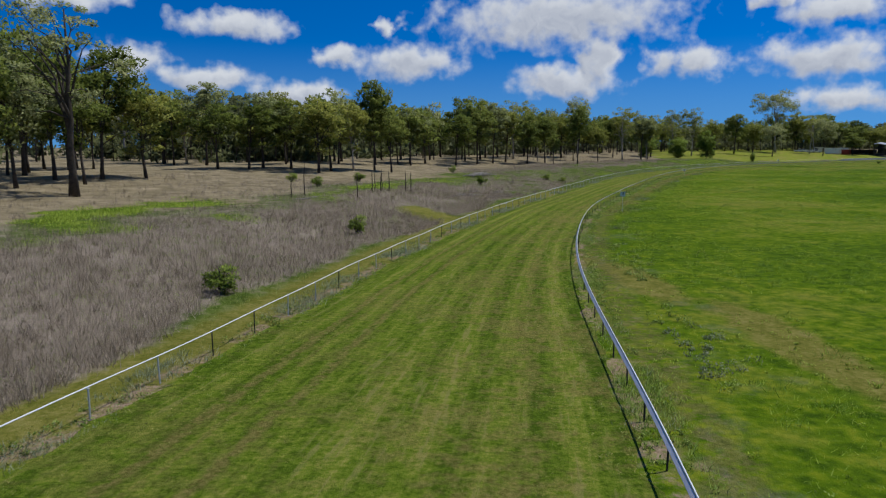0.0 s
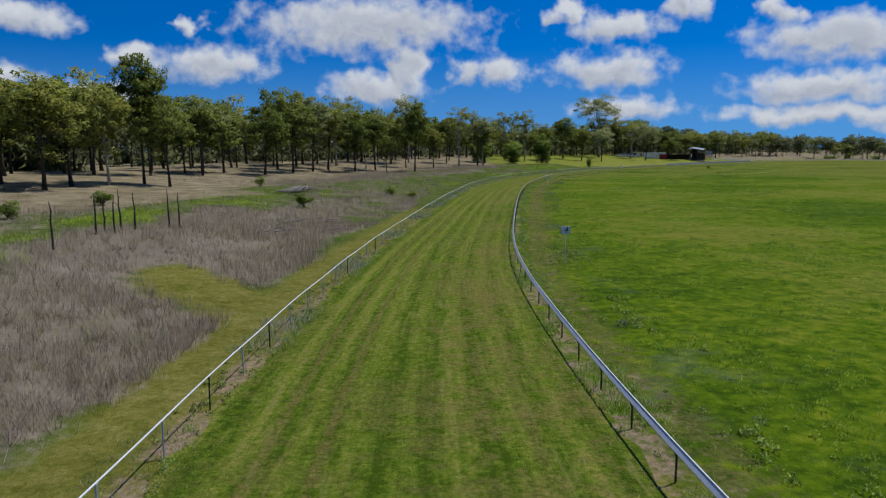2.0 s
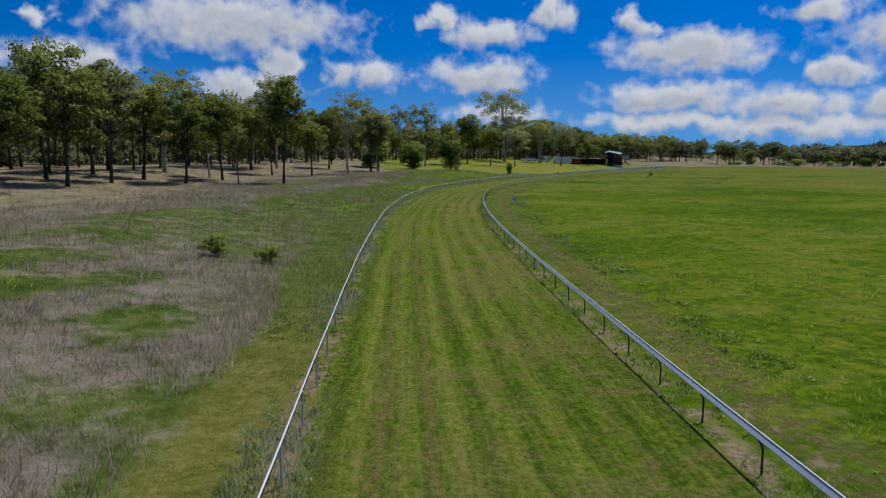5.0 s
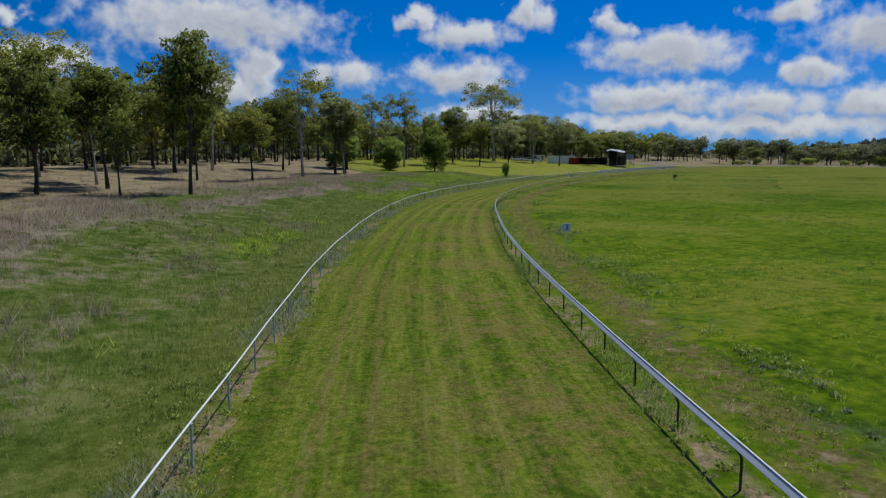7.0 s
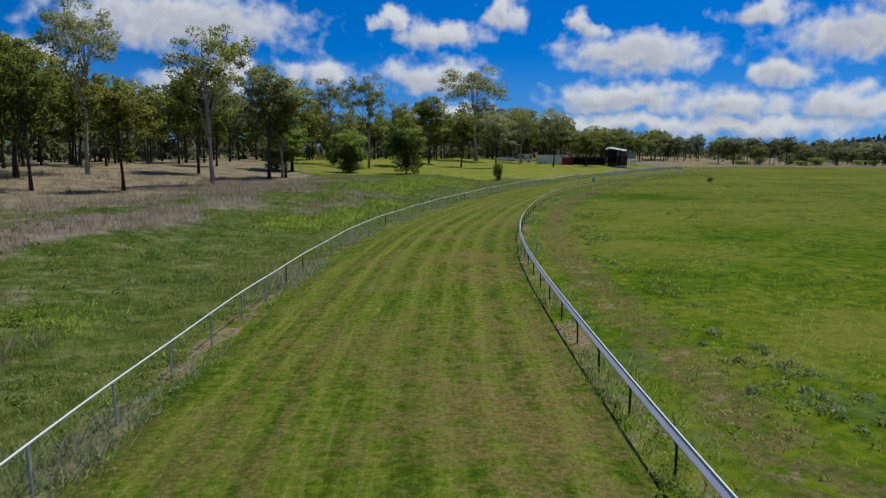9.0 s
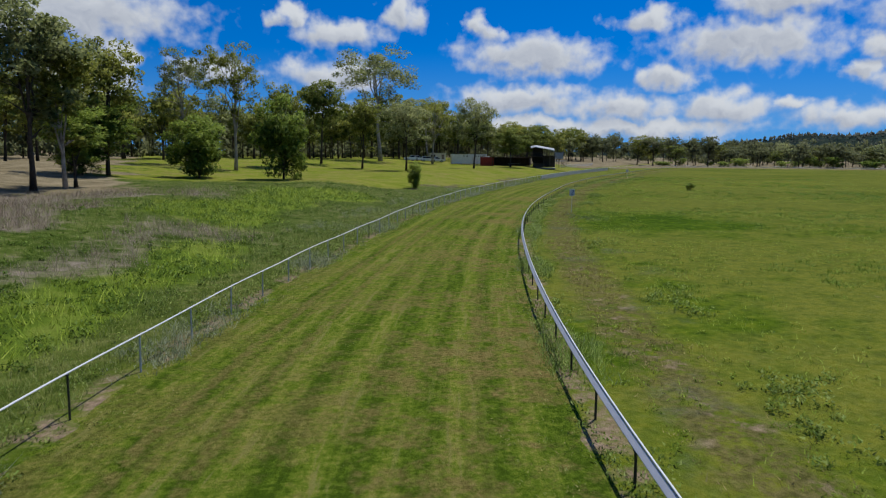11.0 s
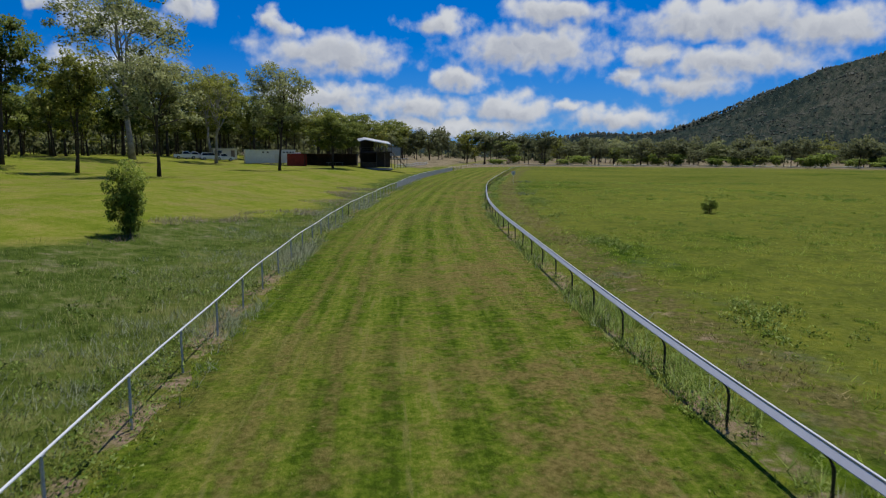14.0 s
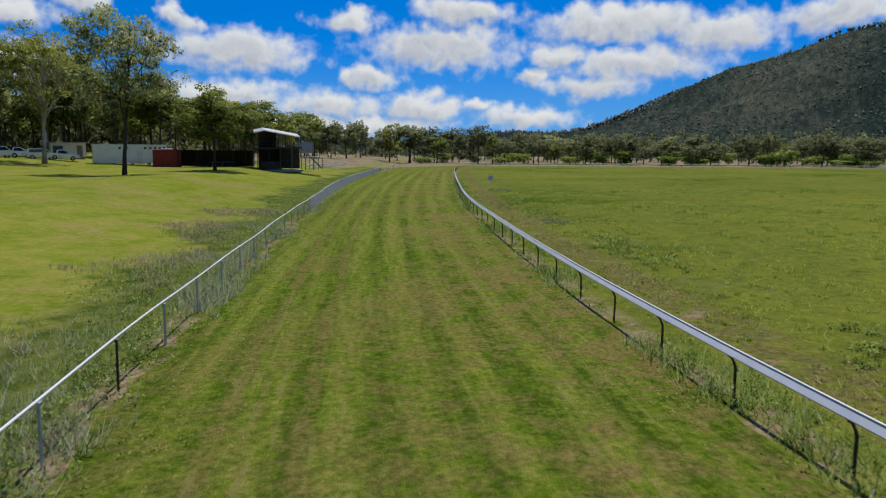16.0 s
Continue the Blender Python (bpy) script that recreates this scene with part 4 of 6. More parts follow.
def leaf_cloud(rng, centres, radii, per, size, squash=0.75, droop=0.35):
    """Many small leaves round clump centres, each a slim pointed triangle."""
    c = np.repeat(np.array(centres), per, 0)
    r = np.repeat(np.array(radii), per)
    m = len(c)
    g = rng.normal(0, 1, (m, 3))
    g /= np.linalg.norm(g, axis=1)[:, None]
    g *= rng.uniform(0.2, 1.0, m)[:, None] ** 0.55
    p = c + g * r[:, None] * np.array([1, 1, squash])
    u = rng.normal(0, 1, (m, 3))
    u[:, 2] -= droop * 2
    u /= np.linalg.norm(u, axis=1)[:, None]
    w = np.cross(u, rng.normal(0, 1, (m, 3)))
    w /= np.linalg.norm(w, axis=1)[:, None]
    s = size * rng.uniform(0.6, 1.4, m)[:, None]
    v = np.empty((m, 3, 3))
    v[:, 0], v[:, 1], v[:, 2] = p + u * s, p - u * s * 0.8 - w * s * 0.46, p - u * s * 0.8 + w * s * 0.46
    under = np.cross(v[:, 1] - v[:, 0], v[:, 2] - v[:, 0])[:, 2] < 0
    v[under] = v[under][:, [0, 2, 1]]
    up = g * 0.9 + np.array([0, 0, 0.55]) + rng.normal(0, 0.42, (m, 3))
    return v.reshape(-1, 3), np.arange(m * 3).reshape(m, 3), np.repeat(up, 3, 0)


def tree(name, label, H, W, clear, seed, leaf_mat, bark, clumps=46, per=100, leaf=0.17, limbs=5, puff=0.13, shell=0.5, thin=1.0, twigs=True, squash=0.7):
    """A tapered trunk that parts into rising limbs, and a lobed crown of small leaves in uneven clumps at the ends of the twigs.
    clear: share of the height below the crown; shell: how far out the clumps begin."""
    rng = np.random.default_rng(seed)
    root = thing(name, pose(0, 0, 0), label, "tree")
    low = H * clear
    semi = np.array([W / 2, W / 2, (H - low) / 2])
    centre = np.array([rng.normal(0, 0.04 * W), rng.normal(0, 0.04 * W), (low + H) / 2])
    fork = max(low * rng.uniform(0.7, 0.95), 0.07 * H)
    r0 = H * 0.0105 * thin + 0.02
    top = centre + np.array([rng.normal(0, 0.06 * W), rng.normal(0, 0.06 * W), semi[2] * 0.72])
    stem = []
    for i in range(8):
        f = i / 7
        bend = rng.normal(0, 0.010 * H, 2) * (0 < i < 7)
        stem.append((top[0] * f + bend[0] * f, top[1] * f + bend[1] * f, top[2] * f - 0.15 * (i == 0)))
    pieces = [tube(stem, [r0 * (1.35 if i == 0 else 1) * (1 - 0.86 * i / 7) for i in range(8)], 7)]
    bones = [(np.array(q), r0 * (1 - 0.86 * i / 7)) for i, q in enumerate(stem) if q[2] > fork]
    spin = rng.uniform(0, 6.28)
    for k in range(limbs):
        az = spin + 6.283 * k / limbs * 1.62 + rng.normal(0, 0.3)
        f = (fork + (top[2] - fork) * 0.62 * (k + rng.uniform(0, 0.6)) / limbs) / top[2]
        i = min(int(f * 7), 6)
        a = np.array(stem[i]) + (np.array(stem[i + 1]) - np.array(stem[i])) * (f * 7 - i)
        th = rng.uniform(0.45, 1.35)
        tip = centre + semi * 0.78 * np.array([math.cos(az) * math.sin(th), math.sin(az) * math.sin(th), math.cos(th)])
        tip[2] = max(tip[2], a[2] + 0.10 * H)
        rl = r0 * (1 - 0.8 * f) * 0.62
        path = []
        for q in range(5):
            g = q / 4
            kink = rng.normal(0, 0.022 * W, 3) * (0 < q < 4)
            path.append(a + (tip - a) * np.array([g ** 1.3, g ** 1.3, g ** 0.85]) + kink)
        pieces.append(tube(path, [rl * (1 - 0.82 * q / 4) for q in range(5)], 5, False))
        bones += [(path[q], rl * (1 - 0.82 * q / 4)) for q in range(1, 5)]
    at_bone, r_bone = np.array([b[0] for b in bones]), [b[1] for b in bones]
    lobes = rng.normal(0, 1, (6, 3)) + np.array([0, 0, 0.35])
    lobes /= np.linalg.norm(lobes, axis=1)[:, None]
    centres, radii = [], []
    for q in range(clumps):
        u = rng.normal(0, 1, 3)
        u[2] = abs(u[2]) if clear > 0 and rng.random() < 0.45 else u[2]
        u /= np.linalg.norm(u)
        bulge = 0.86 + 0.26 * np.exp(-((1 - lobes @ u) / 0.16)).max()
        at = centre + semi * u * bulge * rng.uniform(shell, 1.0)
        r = W * puff * rng.uniform(0.6, 1.3)
        at[2] = min(max(at[2], max(low * 0.9, 0) + r * 0.4), H - r * 0.5)
        centres.append(at)
        radii.append(r)
        if twigs:
            d = np.linalg.norm(at_bone - at, axis=1) + 0.8 * np.maximum(at_bone[:, 2] - at[2] + 0.4, 0)
            j = int(d.argmin())
            knee = at_bone[j] * 0.45 + at * 0.55 + np.array([0, 0, 0.04 * W])
            pieces.append(tube([at_bone[j], knee, at], [r_bone[j] * 0.55, r_bone[j] * 0.35, 0.012], 4, False))
    part("trunk", join(*pieces), bark, root, "", True)
    v, f, up = leaf_cloud(rng, centres, radii, per, leaf, squash)
    away = (v - centre) / semi
    away /= np.maximum(np.linalg.norm(away, axis=1), 1e-3)[:, None]
    me = fast_mesh("crown", v, f)
    lean_normals(me, up + 0.75 * away)
    me.materials.append(leaf_mat)
    part("crown", me, None, root)
    reach = np.hypot(v[:, 0] - centre[0], v[:, 1] - centre[1])
    return [root, float(np.percentile(v[:, 2], 99.7)), 2 * float(np.percentile(reach, 96))]


def plant(kinds, x, y, h, w, turn, label=""):
    """A copy of a tree, sized to a height and a crown width."""
    ob, hh, ww = kinds
    w = w * 1.16
    m = pose(x, y, ground_at(x, y) - 0.05, 0, 0, turn) @ Matrix.Diagonal((w / ww, w / ww, h / hh, 1))
    c = copy_thing(ob, m)
    if label:
        c["label"] = label
    return c


def kind_of(name, label, H, W, *rest, **more):
    return tree(name, label, H, W, *rest, **more)


def drop(kinds):
    """Takes the pattern away once its copies stand."""
    for o in (*kinds[0].children_recursive, kinds[0]):
        bpy.data.objects.remove(o)


SLIM = [kind_of("gum_tree", "slim %s gum tree with a narrow %s crown" % (("pale-stemmed" if k == 3 else "dark-stemmed"), ("grey-green" if k == 4 else "olive")), 15, 7.5, c, 11 + k, m, BARK_PALE if k == 3 else BARK_DARK, clumps=80, per=66, leaf=0.205, limbs=6, puff=0.125, shell=0.35)
        for k, (m, c) in enumerate(((GUM_DARK, 0.22), (GUM_OLIVE, 0.26), (GUM_DARK, 0.28), (GUM_OLIVE, 0.20), (GUM_GREY, 0.30)))]
OPEN = [kind_of("gum_tree", "tall open gum tree with pale limbs and thin grey-green crown", 20, 11, c, 31 + k, m, BARK_PALE, clumps=80, per=80, leaf=0.18, limbs=9, puff=0.095, shell=0.45, thin=1.1)
        for k, (m, c) in enumerate(((GUM_GREY, 0.34), (GUM_OLIVE, 0.30), (GUM_GREY, 0.36)))]
DENSE = [kind_of("gum_tree", "dense dark green gum tree with a full rounded crown", 15, 8, c, 51 + k, m, BARK_DARK, clumps=86, per=90, leaf=0.205, limbs=6, puff=0.135, shell=0.3)
         for k, (m, c) in enumerate(((GUM_DARK, 0.20), (BUSH_GREEN, 0.2), (GUM_DARK, 0.38)))]
BUSHY = [kind_of("bushy_tree", "bushy bright green tree in leaf down to the ground", 8.5, 7, -0.10, 71 + k, BUSH_GREEN, BARK_DARK, clumps=96, per=104, leaf=0.18, limbs=7, puff=0.15, shell=0.35)
         for k in range(2)]
LOW = kind_of("low_bush", "low dark green bush at the far edge of the infield", 8.5, 7, -0.10, 75, BUSH_GREEN, BARK_DARK, clumps=26, per=40, leaf=0.36, limbs=3, puff=0.19, shell=0.3, twigs=False)
WOOD = [kind_of("woodland_tree", "dark-stemmed young gum tree in the crowded wood", 15, 8, c, 111 + k, m, BARK_DARK, clumps=42, per=30, leaf=0.38, limbs=4, puff=0.145, shell=0.3, twigs=False)
        for k, (m, c) in enumerate(((GUM_DARK, 0.22), (GUM_OLIVE, 0.28), (GUM_OLIVE, 0.18), (GUM_GREY, 0.30), (GUM_DARK, 0.26)))]
FAR = [kind_of("distant_tree", "distant dull green gum tree at the edge of the woods", 14, 9, 0.05 + 0.05 * k, 91 + k, FAR_LEAF, BARK_DARK, clumps=28, per=32, leaf=0.50, limbs=3, puff=0.18, shell=0.3, twigs=False)
       for k in range(5)]
BARE = kind_of("gum_tree", "half-bare tall gum tree with a stout dark trunk", 20, 11, 0.34, 151, GUM_GREY, BARK_DARK, clumps=46, per=50, leaf=0.18, limbs=10, puff=0.075, shell=0.7, thin=1.5)
AIRY = kind_of("gum_tree", "dark-stemmed gum tree with a fan of fine limbs and an airy crown", 15, 9, 0.32, 157, GUM_GREY, BARK_DARK, clumps=92, per=92, leaf=0.16, limbs=9, puff=0.12, shell=0.45)

# the trees that stand singly
plant(BARE, -41.2, 78, 21, 12.5, 40), plant(DENSE[0], -47.5, 71, 17, 9, 70), plant(SLIM[4], -50, 82, 15, 8, 20), plant(SLIM[2], -46, 90, 13, 7, 200), plant(SLIM[1], -44, 104, 14, 7.5, 100)
plant(SLIM[0], -52, 94, 19, 9, 10), plant(SLIM[2], -47.8, 98.3, 18, 9, 80), plant(DENSE[0], -62, 104, 22, 12, 150), plant(SLIM[1], -70, 118, 20, 11, 20)
plant(OPEN[1], -86, 190, 21, 12, 60), plant(SLIM[1], -64.9, 163.8, 16.4, 12, 30, "gum tree with a yellowish olive crown"), plant(SLIM[3], -59.7, 164.1, 14, 9.5, 70)
plant(SLIM[0], -41.7, 130.2, 12, 8.5, 0), plant(SLIM[2], -37.1, 134.3, 12, 8, 50), plant(SLIM[4], -35.7, 139.6, 14.6, 9, 100), plant(SLIM[0], -30.4, 140.9, 13.2, 8.5, 160)
plant(SLIM[1], -24, 135.6, 14, 8.5, 210), plant(SLIM[2], -23.1, 145.1, 14.2, 9, 260), plant(SLIM[3], -18.8, 147.8, 13.8, 7, 300), plant(DENSE[2], -15, 153.6, 19, 7.5, 20, "tall dense dark gum tree above the wood's edge")
plant(SLIM[0], -11.1, 151.3, 13.2, 7, 70), plant(SLIM[4], -8.8, 187.4, 14.4, 9, 130)
plant(SLIM[2], 3.4, 190.6, 13.5, 8, 15), plant(SLIM[0], 6.7, 214.5, 19, 9, 55), plant(DENSE[0], 9.9, 204.9, 19, 9.5, 95), plant(SLIM[4], 15.2, 214.5, 18, 8, 135), plant(DENSE[0], 26, 218, 15, 8.5, 10), plant(SLIM[1], 20, 226, 17, 8.5, 310), plant(DENSE[2], 33, 228, 15, 8, 250)
plant(SLIM[1], 12.3, 233.5, 18.5, 9.6, 175), plant(SLIM[2], -3.9, 210, 14.5, 9, 215), plant(OPEN[1], 24.6, 246.6, 20, 11.5, 255), plant(SLIM[3], 31.9, 237.1, 14, 6, 295)
plant(SLIM[0], 33.9, 216.2, 9.3, 4, 335), plant(SLIM[1], 44.7, 266.6, 16.5, 10, 15), plant(DENSE[2], 40.9, 214.5, 17.4, 7.4, 60, "dense dark gum tree standing out before the wood")
plant(SLIM[0], 46.6, 252.3, 15.4, 6.5, 100), plant(OPEN[2], 52.7, 276.6, 23, 9.5, 140), plant(SLIM[1], 55.2, 251.5, 12, 5.8, 180), plant(OPEN[1], 66.2, 260.2, 19.2, 9.6, 220)
plant(SLIM[3], 80.8, 280, 14.6, 7.6, 260), plant(DENSE[1], 82.3, 283.5, 8.4, 6.4, 300), plant(SLIM[1], 89.5, 304, 17.6, 8, 340), plant(OPEN[0], 108.6, 333, 20.5, 8.8, 20)
plant(OPEN[1], 114, 323.5, 21.5, 10, 60), plant(SLIM[4], 77.7, 276.8, 17, 8.8, 100, "tall dark gum tree with a straight stem"), plant(DENSE[2], 68.8, 285.7, 16.2, 8, 140)
plant(SLIM[0], 76.1, 308.6, 15.2, 7, 180), plant(BUSHY[1], 86.3, 303.2, 4.8, 4.6, 220), plant(DENSE[1], 89.2, 302.4, 9.5, 6.4, 260)
plant(BUSHY[0], 100.6, 301.5, 8.6, 6.8, 0), plant(BUSHY[1], 111.2, 297.4, 11.6, 6.6, 45, "leafy olive tree with branches down to the grass")
plant(SLIM[1], 128.4, 334.5, 16.5, 6.6, 90), plant(DENSE[2], 146, 354, 19.5, 9.5, 135), plant(OPEN[2], 180, 382.5, 32.5, 21, 180, "very tall wide gum tree with bare pale limbs")
plant(SLIM[1], 149.8, 341.5, 15.4, 7, 225), plant(AIRY, 154.2, 330.2, 15.3, 9.2, 270, "dark-stemmed gum tree with a tall olive crown on the lawn"), plant(OPEN[1], 198, 381, 20, 11.5, 315)
plant(OPEN[0], 211, 401.5, 20.4, 13, 0, "gum tree with a white trunk behind the parked cars"), plant(AIRY, 187, 347.2, 18.2, 9.6, 45, "grey-green gum tree with an airy rounded crown on the lawn")
plant(DENSE[0], 204.5, 352.2, 11.3, 8.4, 90, "spreading olive tree beside the dark shed")
plant(SLIM[0], 238, 446, 22, 14, 170)
for k, (x, y, h, w) in enumerate(((204, 409, 22, 11), (218, 408, 19, 10), (226, 404, 17, 9), (235, 402, 15, 9), (243, 398, 14, 9), (251, 394, 13, 9), (224, 416, 21, 12), (240, 411, 18, 11), (256, 407, 16, 10), (190, 404, 21, 11), (268, 404, 15, 10))):
    plant((SLIM[1], DENSE[0], SLIM[2], DENSE[2])[k % 4], x, y, h, w, 47 * k)

# the wood behind
EDGE = [(-105, -10), (-72, 50), (-62, 100), (-62, 145), (-40, 150), (-8, 170), (2, 214), (24, 252), (46, 275), (62, 300), (78, 326), (100, 350), (124, 374), (165, 390), (196, 406), (228, 414), (262, 417), (300, 432), (380, 470)]
edge_line = dense(EDGE, 1.0)
wr = random.Random(8)
taken = []


def free(x, y, gap):
    for a, b in taken:
        if (a - x) ** 2 + (b - y) ** 2 < gap * gap:
            return False
    taken.append((x, y))
    return True


made = 0
for tries in range(6000):
    if made >= 420:
        break
    s, d = wr.uniform(0, len(edge_line) - 2), 2 + 130 * wr.random() ** 1.8
    k = min(max(int(s), 1), len(edge_line) - 2)
    t = edge_line[k + 1] - edge_line[k - 1]
    t = t / np.linalg.norm(t)
    x, y = edge_line[k][0] - t[1] * d, edge_line[k][1] + t[0] * d
    if not free(x, y, 4.2 if d < 40 else 6.5):
        continue
    made += 1
    h = wr.uniform(12, 18) * (1.06 if 10 < x < 130 else 1.0)
    if d > 45:
        plant(FAR[wr.randrange(5)], x, y, h * 1.08, wr.uniform(7, 11), wr.uniform(0, 360))
    else:
        plant(wr.choice(WOOD + WOOD + WOOD + [SLIM[1], SLIM[4]]), x, y, h, wr.uniform(6.5, 9.5), wr.uniform(0, 360))

# the belt of trees beyond the infield
for tries in range(1500):
    if made >= 610:
        break
    b, r = radians(wr.uniform(36, 108)), 262 + 150 * wr.random() ** 1.4
    x, y = 136.7 + math.sin(b) * r, 277.2 + math.cos(b) * r
    if (x < 300 and y > 425) or not free(x, y, 5.5):
        continue
    made += 1
    plant(FAR[wr.randrange(5)] if wr.random() < 0.85 else WOOD[wr.randrange(5)], x, y, wr.uniform(9, 16) * (1 - 0.28 * float(ease(60, 72, np.degrees(b)))), wr.uniform(6.5, 10.5), wr.uniform(0, 360))
for k in range(48):
    b, r = radians(wr.uniform(58, 106)), wr.uniform(256, 290)
    plant(LOW, 136.7 + math.sin(b) * r, 277.2 + math.cos(b) * r, wr.uniform(2.0, 5.5), wr.uniform(4, 8.5), wr.uniform(0, 360))

# the depth of the woods, too far in to tell tree from tree


def deep_wood(name, places, label, seed):
    rng = np.random.default_rng(seed)
    cs, rs = [], []
    for x, y, h in places:
        z = ground_at(x, y)
        for q in range(4):
            cs.append((x + rng.normal(0, 2.0), y + rng.normal(0, 2.0), z + h * (0.05 + 0.85 * rng.uniform(0, 1) ** 1.4)))
            rs.append(rng.uniform(2.2, 4.0))
    v, f, up = leaf_cloud(rng, cs, rs, 32, 0.95, 0.8)
    stems = [tube([(x, y, ground_at(x, y) - 0.2), (x + wr.uniform(-0.5, 0.5), y, ground_at(x, y) + h * 0.7)], [0.17, 0.08], 4, False) for x, y, h in places]
    root = thing(name, pose(0, 0, 0), label, "woods", kind="stuff")
    me = fast_mesh("canopy", v, f)
    lean_normals(me, up)
    me.materials.append(FAR_LEAF)
    part("canopy", me, None, root)
    part("stems", join(*stems), BARK_DARK, root)


places = []
for q in range(560):
    s, d = wr.uniform(0, len(edge_line) - 2), wr.uniform(55, 190)
    k = min(max(int(s), 1), len(edge_line) - 2)
    t = edge_line[k + 1] - edge_line[k - 1]
    t = t / np.linalg.norm(t)
    places.append((edge_line[k][0] - t[1] * d, edge_line[k][1] + t[0] * d, wr.uniform(12, 17)))
deep_wood("deep_wood", places, "dense dark gum woodland behind the course", 41)
places = []
for q in range(330):
    s, d = wr.uniform(0, len(edge_line) - 2), wr.uniform(26, 60)
    k = min(max(int(s), 1), len(edge_line) - 2)
    t = edge_line[k + 1] - edge_line[k - 1]
    t = t / np.linalg.norm(t)
    places.append((edge_line[k][0] - t[1] * d, edge_line[k][1] + t[0] * d, wr.uniform(9, 13)))
deep_wood("understorey", places, "grey-green undergrowth and saplings deep in the wood", 43)
places = []
for q in range(360):
    b, r = radians(wr.uniform(34, 112)), wr.uniform(395, 500)
    places.append((136.7 + math.sin(b) * r, 277.2 + math.cos(b) * r, wr.uniform(11, 18)))
deep_wood("distant_wood", places, "distant grey-green woodland beyond the infield", 42)

# small plants
plant(BUSHY[0], 125.2, 284.6, 3.8, 1.75, 0, "young leafy sapling beside the track")


def weed_bed(name, x, y, size, per, leaf, label, material):
    """Low leafy clumps, all in one sheet."""
    rng = np.random.default_rng(len(x))
    centres = np.column_stack([x, y, terrain(x, y) + size * 0.35])
    v, f, up = leaf_cloud(rng, centres, size, per, leaf, 0.6, -0.5)
    me = fast_mesh(name, v, f)
    lean_normals(me, up)
    me.materials.append(material)
    return tagged(new(name, me), label, "weeds", kind="stuff")


rng = np.random.default_rng(77)
x1, y1 = scatter(rng, 2600, LINE_L, 22, 420, -0.5, 0.9, 1.0)
x2, y2 = scatter(rng, 3000, LINE_L, 150, 420, 0.3, 4.2, 1.3)
x3, y3 = scatter(rng, 2400, LINE_R, 22, 420, -0.9, 0.45, 1.0)
x, y = np.r_[x1, x2, x3], np.r_[y1, y2, y3]
keep = lumps(x, y, 1.6, 4.0) > rng.uniform(0.30, 0.66, len(x))
x, y = x[keep], y[keep]
weed_bed("broadleaf_weeds", x, y, rng.uniform(0.10, 0.27, len(x)) * (1 + 0.75 * ease(120, 200, y)), 26, 0.040, "low leafy green weeds growing along the foot of the rails", LEAF_WEED)
x, y = scatter(rng, 3800, LINE_R, 20, 400, -9, -0.8, 1.4)
keep = lumps(x, y, 2.6, 6.0) > rng.uniform(0.32, 0.70, len(x))
x, y = x[keep], y[keep]
weed_bed("meadow_tussocks", x, y, rng.uniform(0.08, 0.22, len(x)), 22, 0.034, "low green tussocks in the infield meadow", WEED_GREEN)
# a row of weeds between the worn strip and the meadow
x, y = scatter(rng, 5200, LINE_R, 20, 420, -7.0, -2.2, 1.0)
strip = -beside(x, y, LINE_R, 1.0)[0] - 1.4 * ease(60, 150, y)
keep = np.exp(-((strip - 3.3) / 1.1) ** 2) * ease(0.38, 0.62, lumps(x, y, 2.1, 1.5)) > rng.uniform(0.1, 1.0, len(x))
x, y = x[keep], y[keep]
pale = lumps(x, y, 5.0, 8.0) > 0.66
weed_bed("margin_weeds", x[~pale], y[~pale], rng.uniform(0.16, 0.42, (~pale).sum()), 44, 0.05, "dark green leafy weeds along the margin of the infield", LEAF_WEED)
weed_bed("grey_margin_weeds", x[pale], y[pale], rng.uniform(0.14, 0.34, pale.sum()), 44, 0.045, "grey-green leafy weeds along the margin of the infield", GREY_WEED)
x, y = scatter(rng, 3600, LINE_L, 200, 335, 2.5, 20, 1.0)
d, s, dry, lush, lawn, litter, gap = zones(x, y)
keep = (1 - lawn) * (0.35 + 0.65 * lush) > rng.uniform(0.2, 1.0, len(x))
x, y = x[keep], y[keep]
weed_bed("bank_weeds", x, y, rng.uniform(0.18, 0.48, len(x)), 34, 0.06, "leafy dark green weeds on the rough bank", LEAF_WEED)
SHRUB = kind_of("shrub", "low dark green shrub", 1.2, 1.2, -0.10, 133, BUSH_GREEN, BARK_DARK, clumps=26, per=60, leaf=0.05, limbs=6, puff=0.2, shell=0.3)
for x, y, h, w in ((-7.3, 58.5, 1.7, 1.5), (-11.6, 35.5, 1.5, 1.8), (6.2, 116, 1.7, 1.6), (166.2, 268.2, 1.3, 1.4), (-19, 105, 1.6, 1.8), (-24, 112, 1.5, 1.8), (-14, 118, 1.6, 2.0), (2.2, 155, 1.8, 1.6), (21, 143, 1.4, 1.6), (24, 141, 1.2, 1.4)):
    plant(SHRUB, x, y, h, w, wr.uniform(0, 360))
for kinds in (AIRY, BARE, LOW, *SLIM, *WOOD, *OPEN, *DENSE, *BUSHY, *FAR, SHRUB):
    drop(kinds)

# ---- hills ----

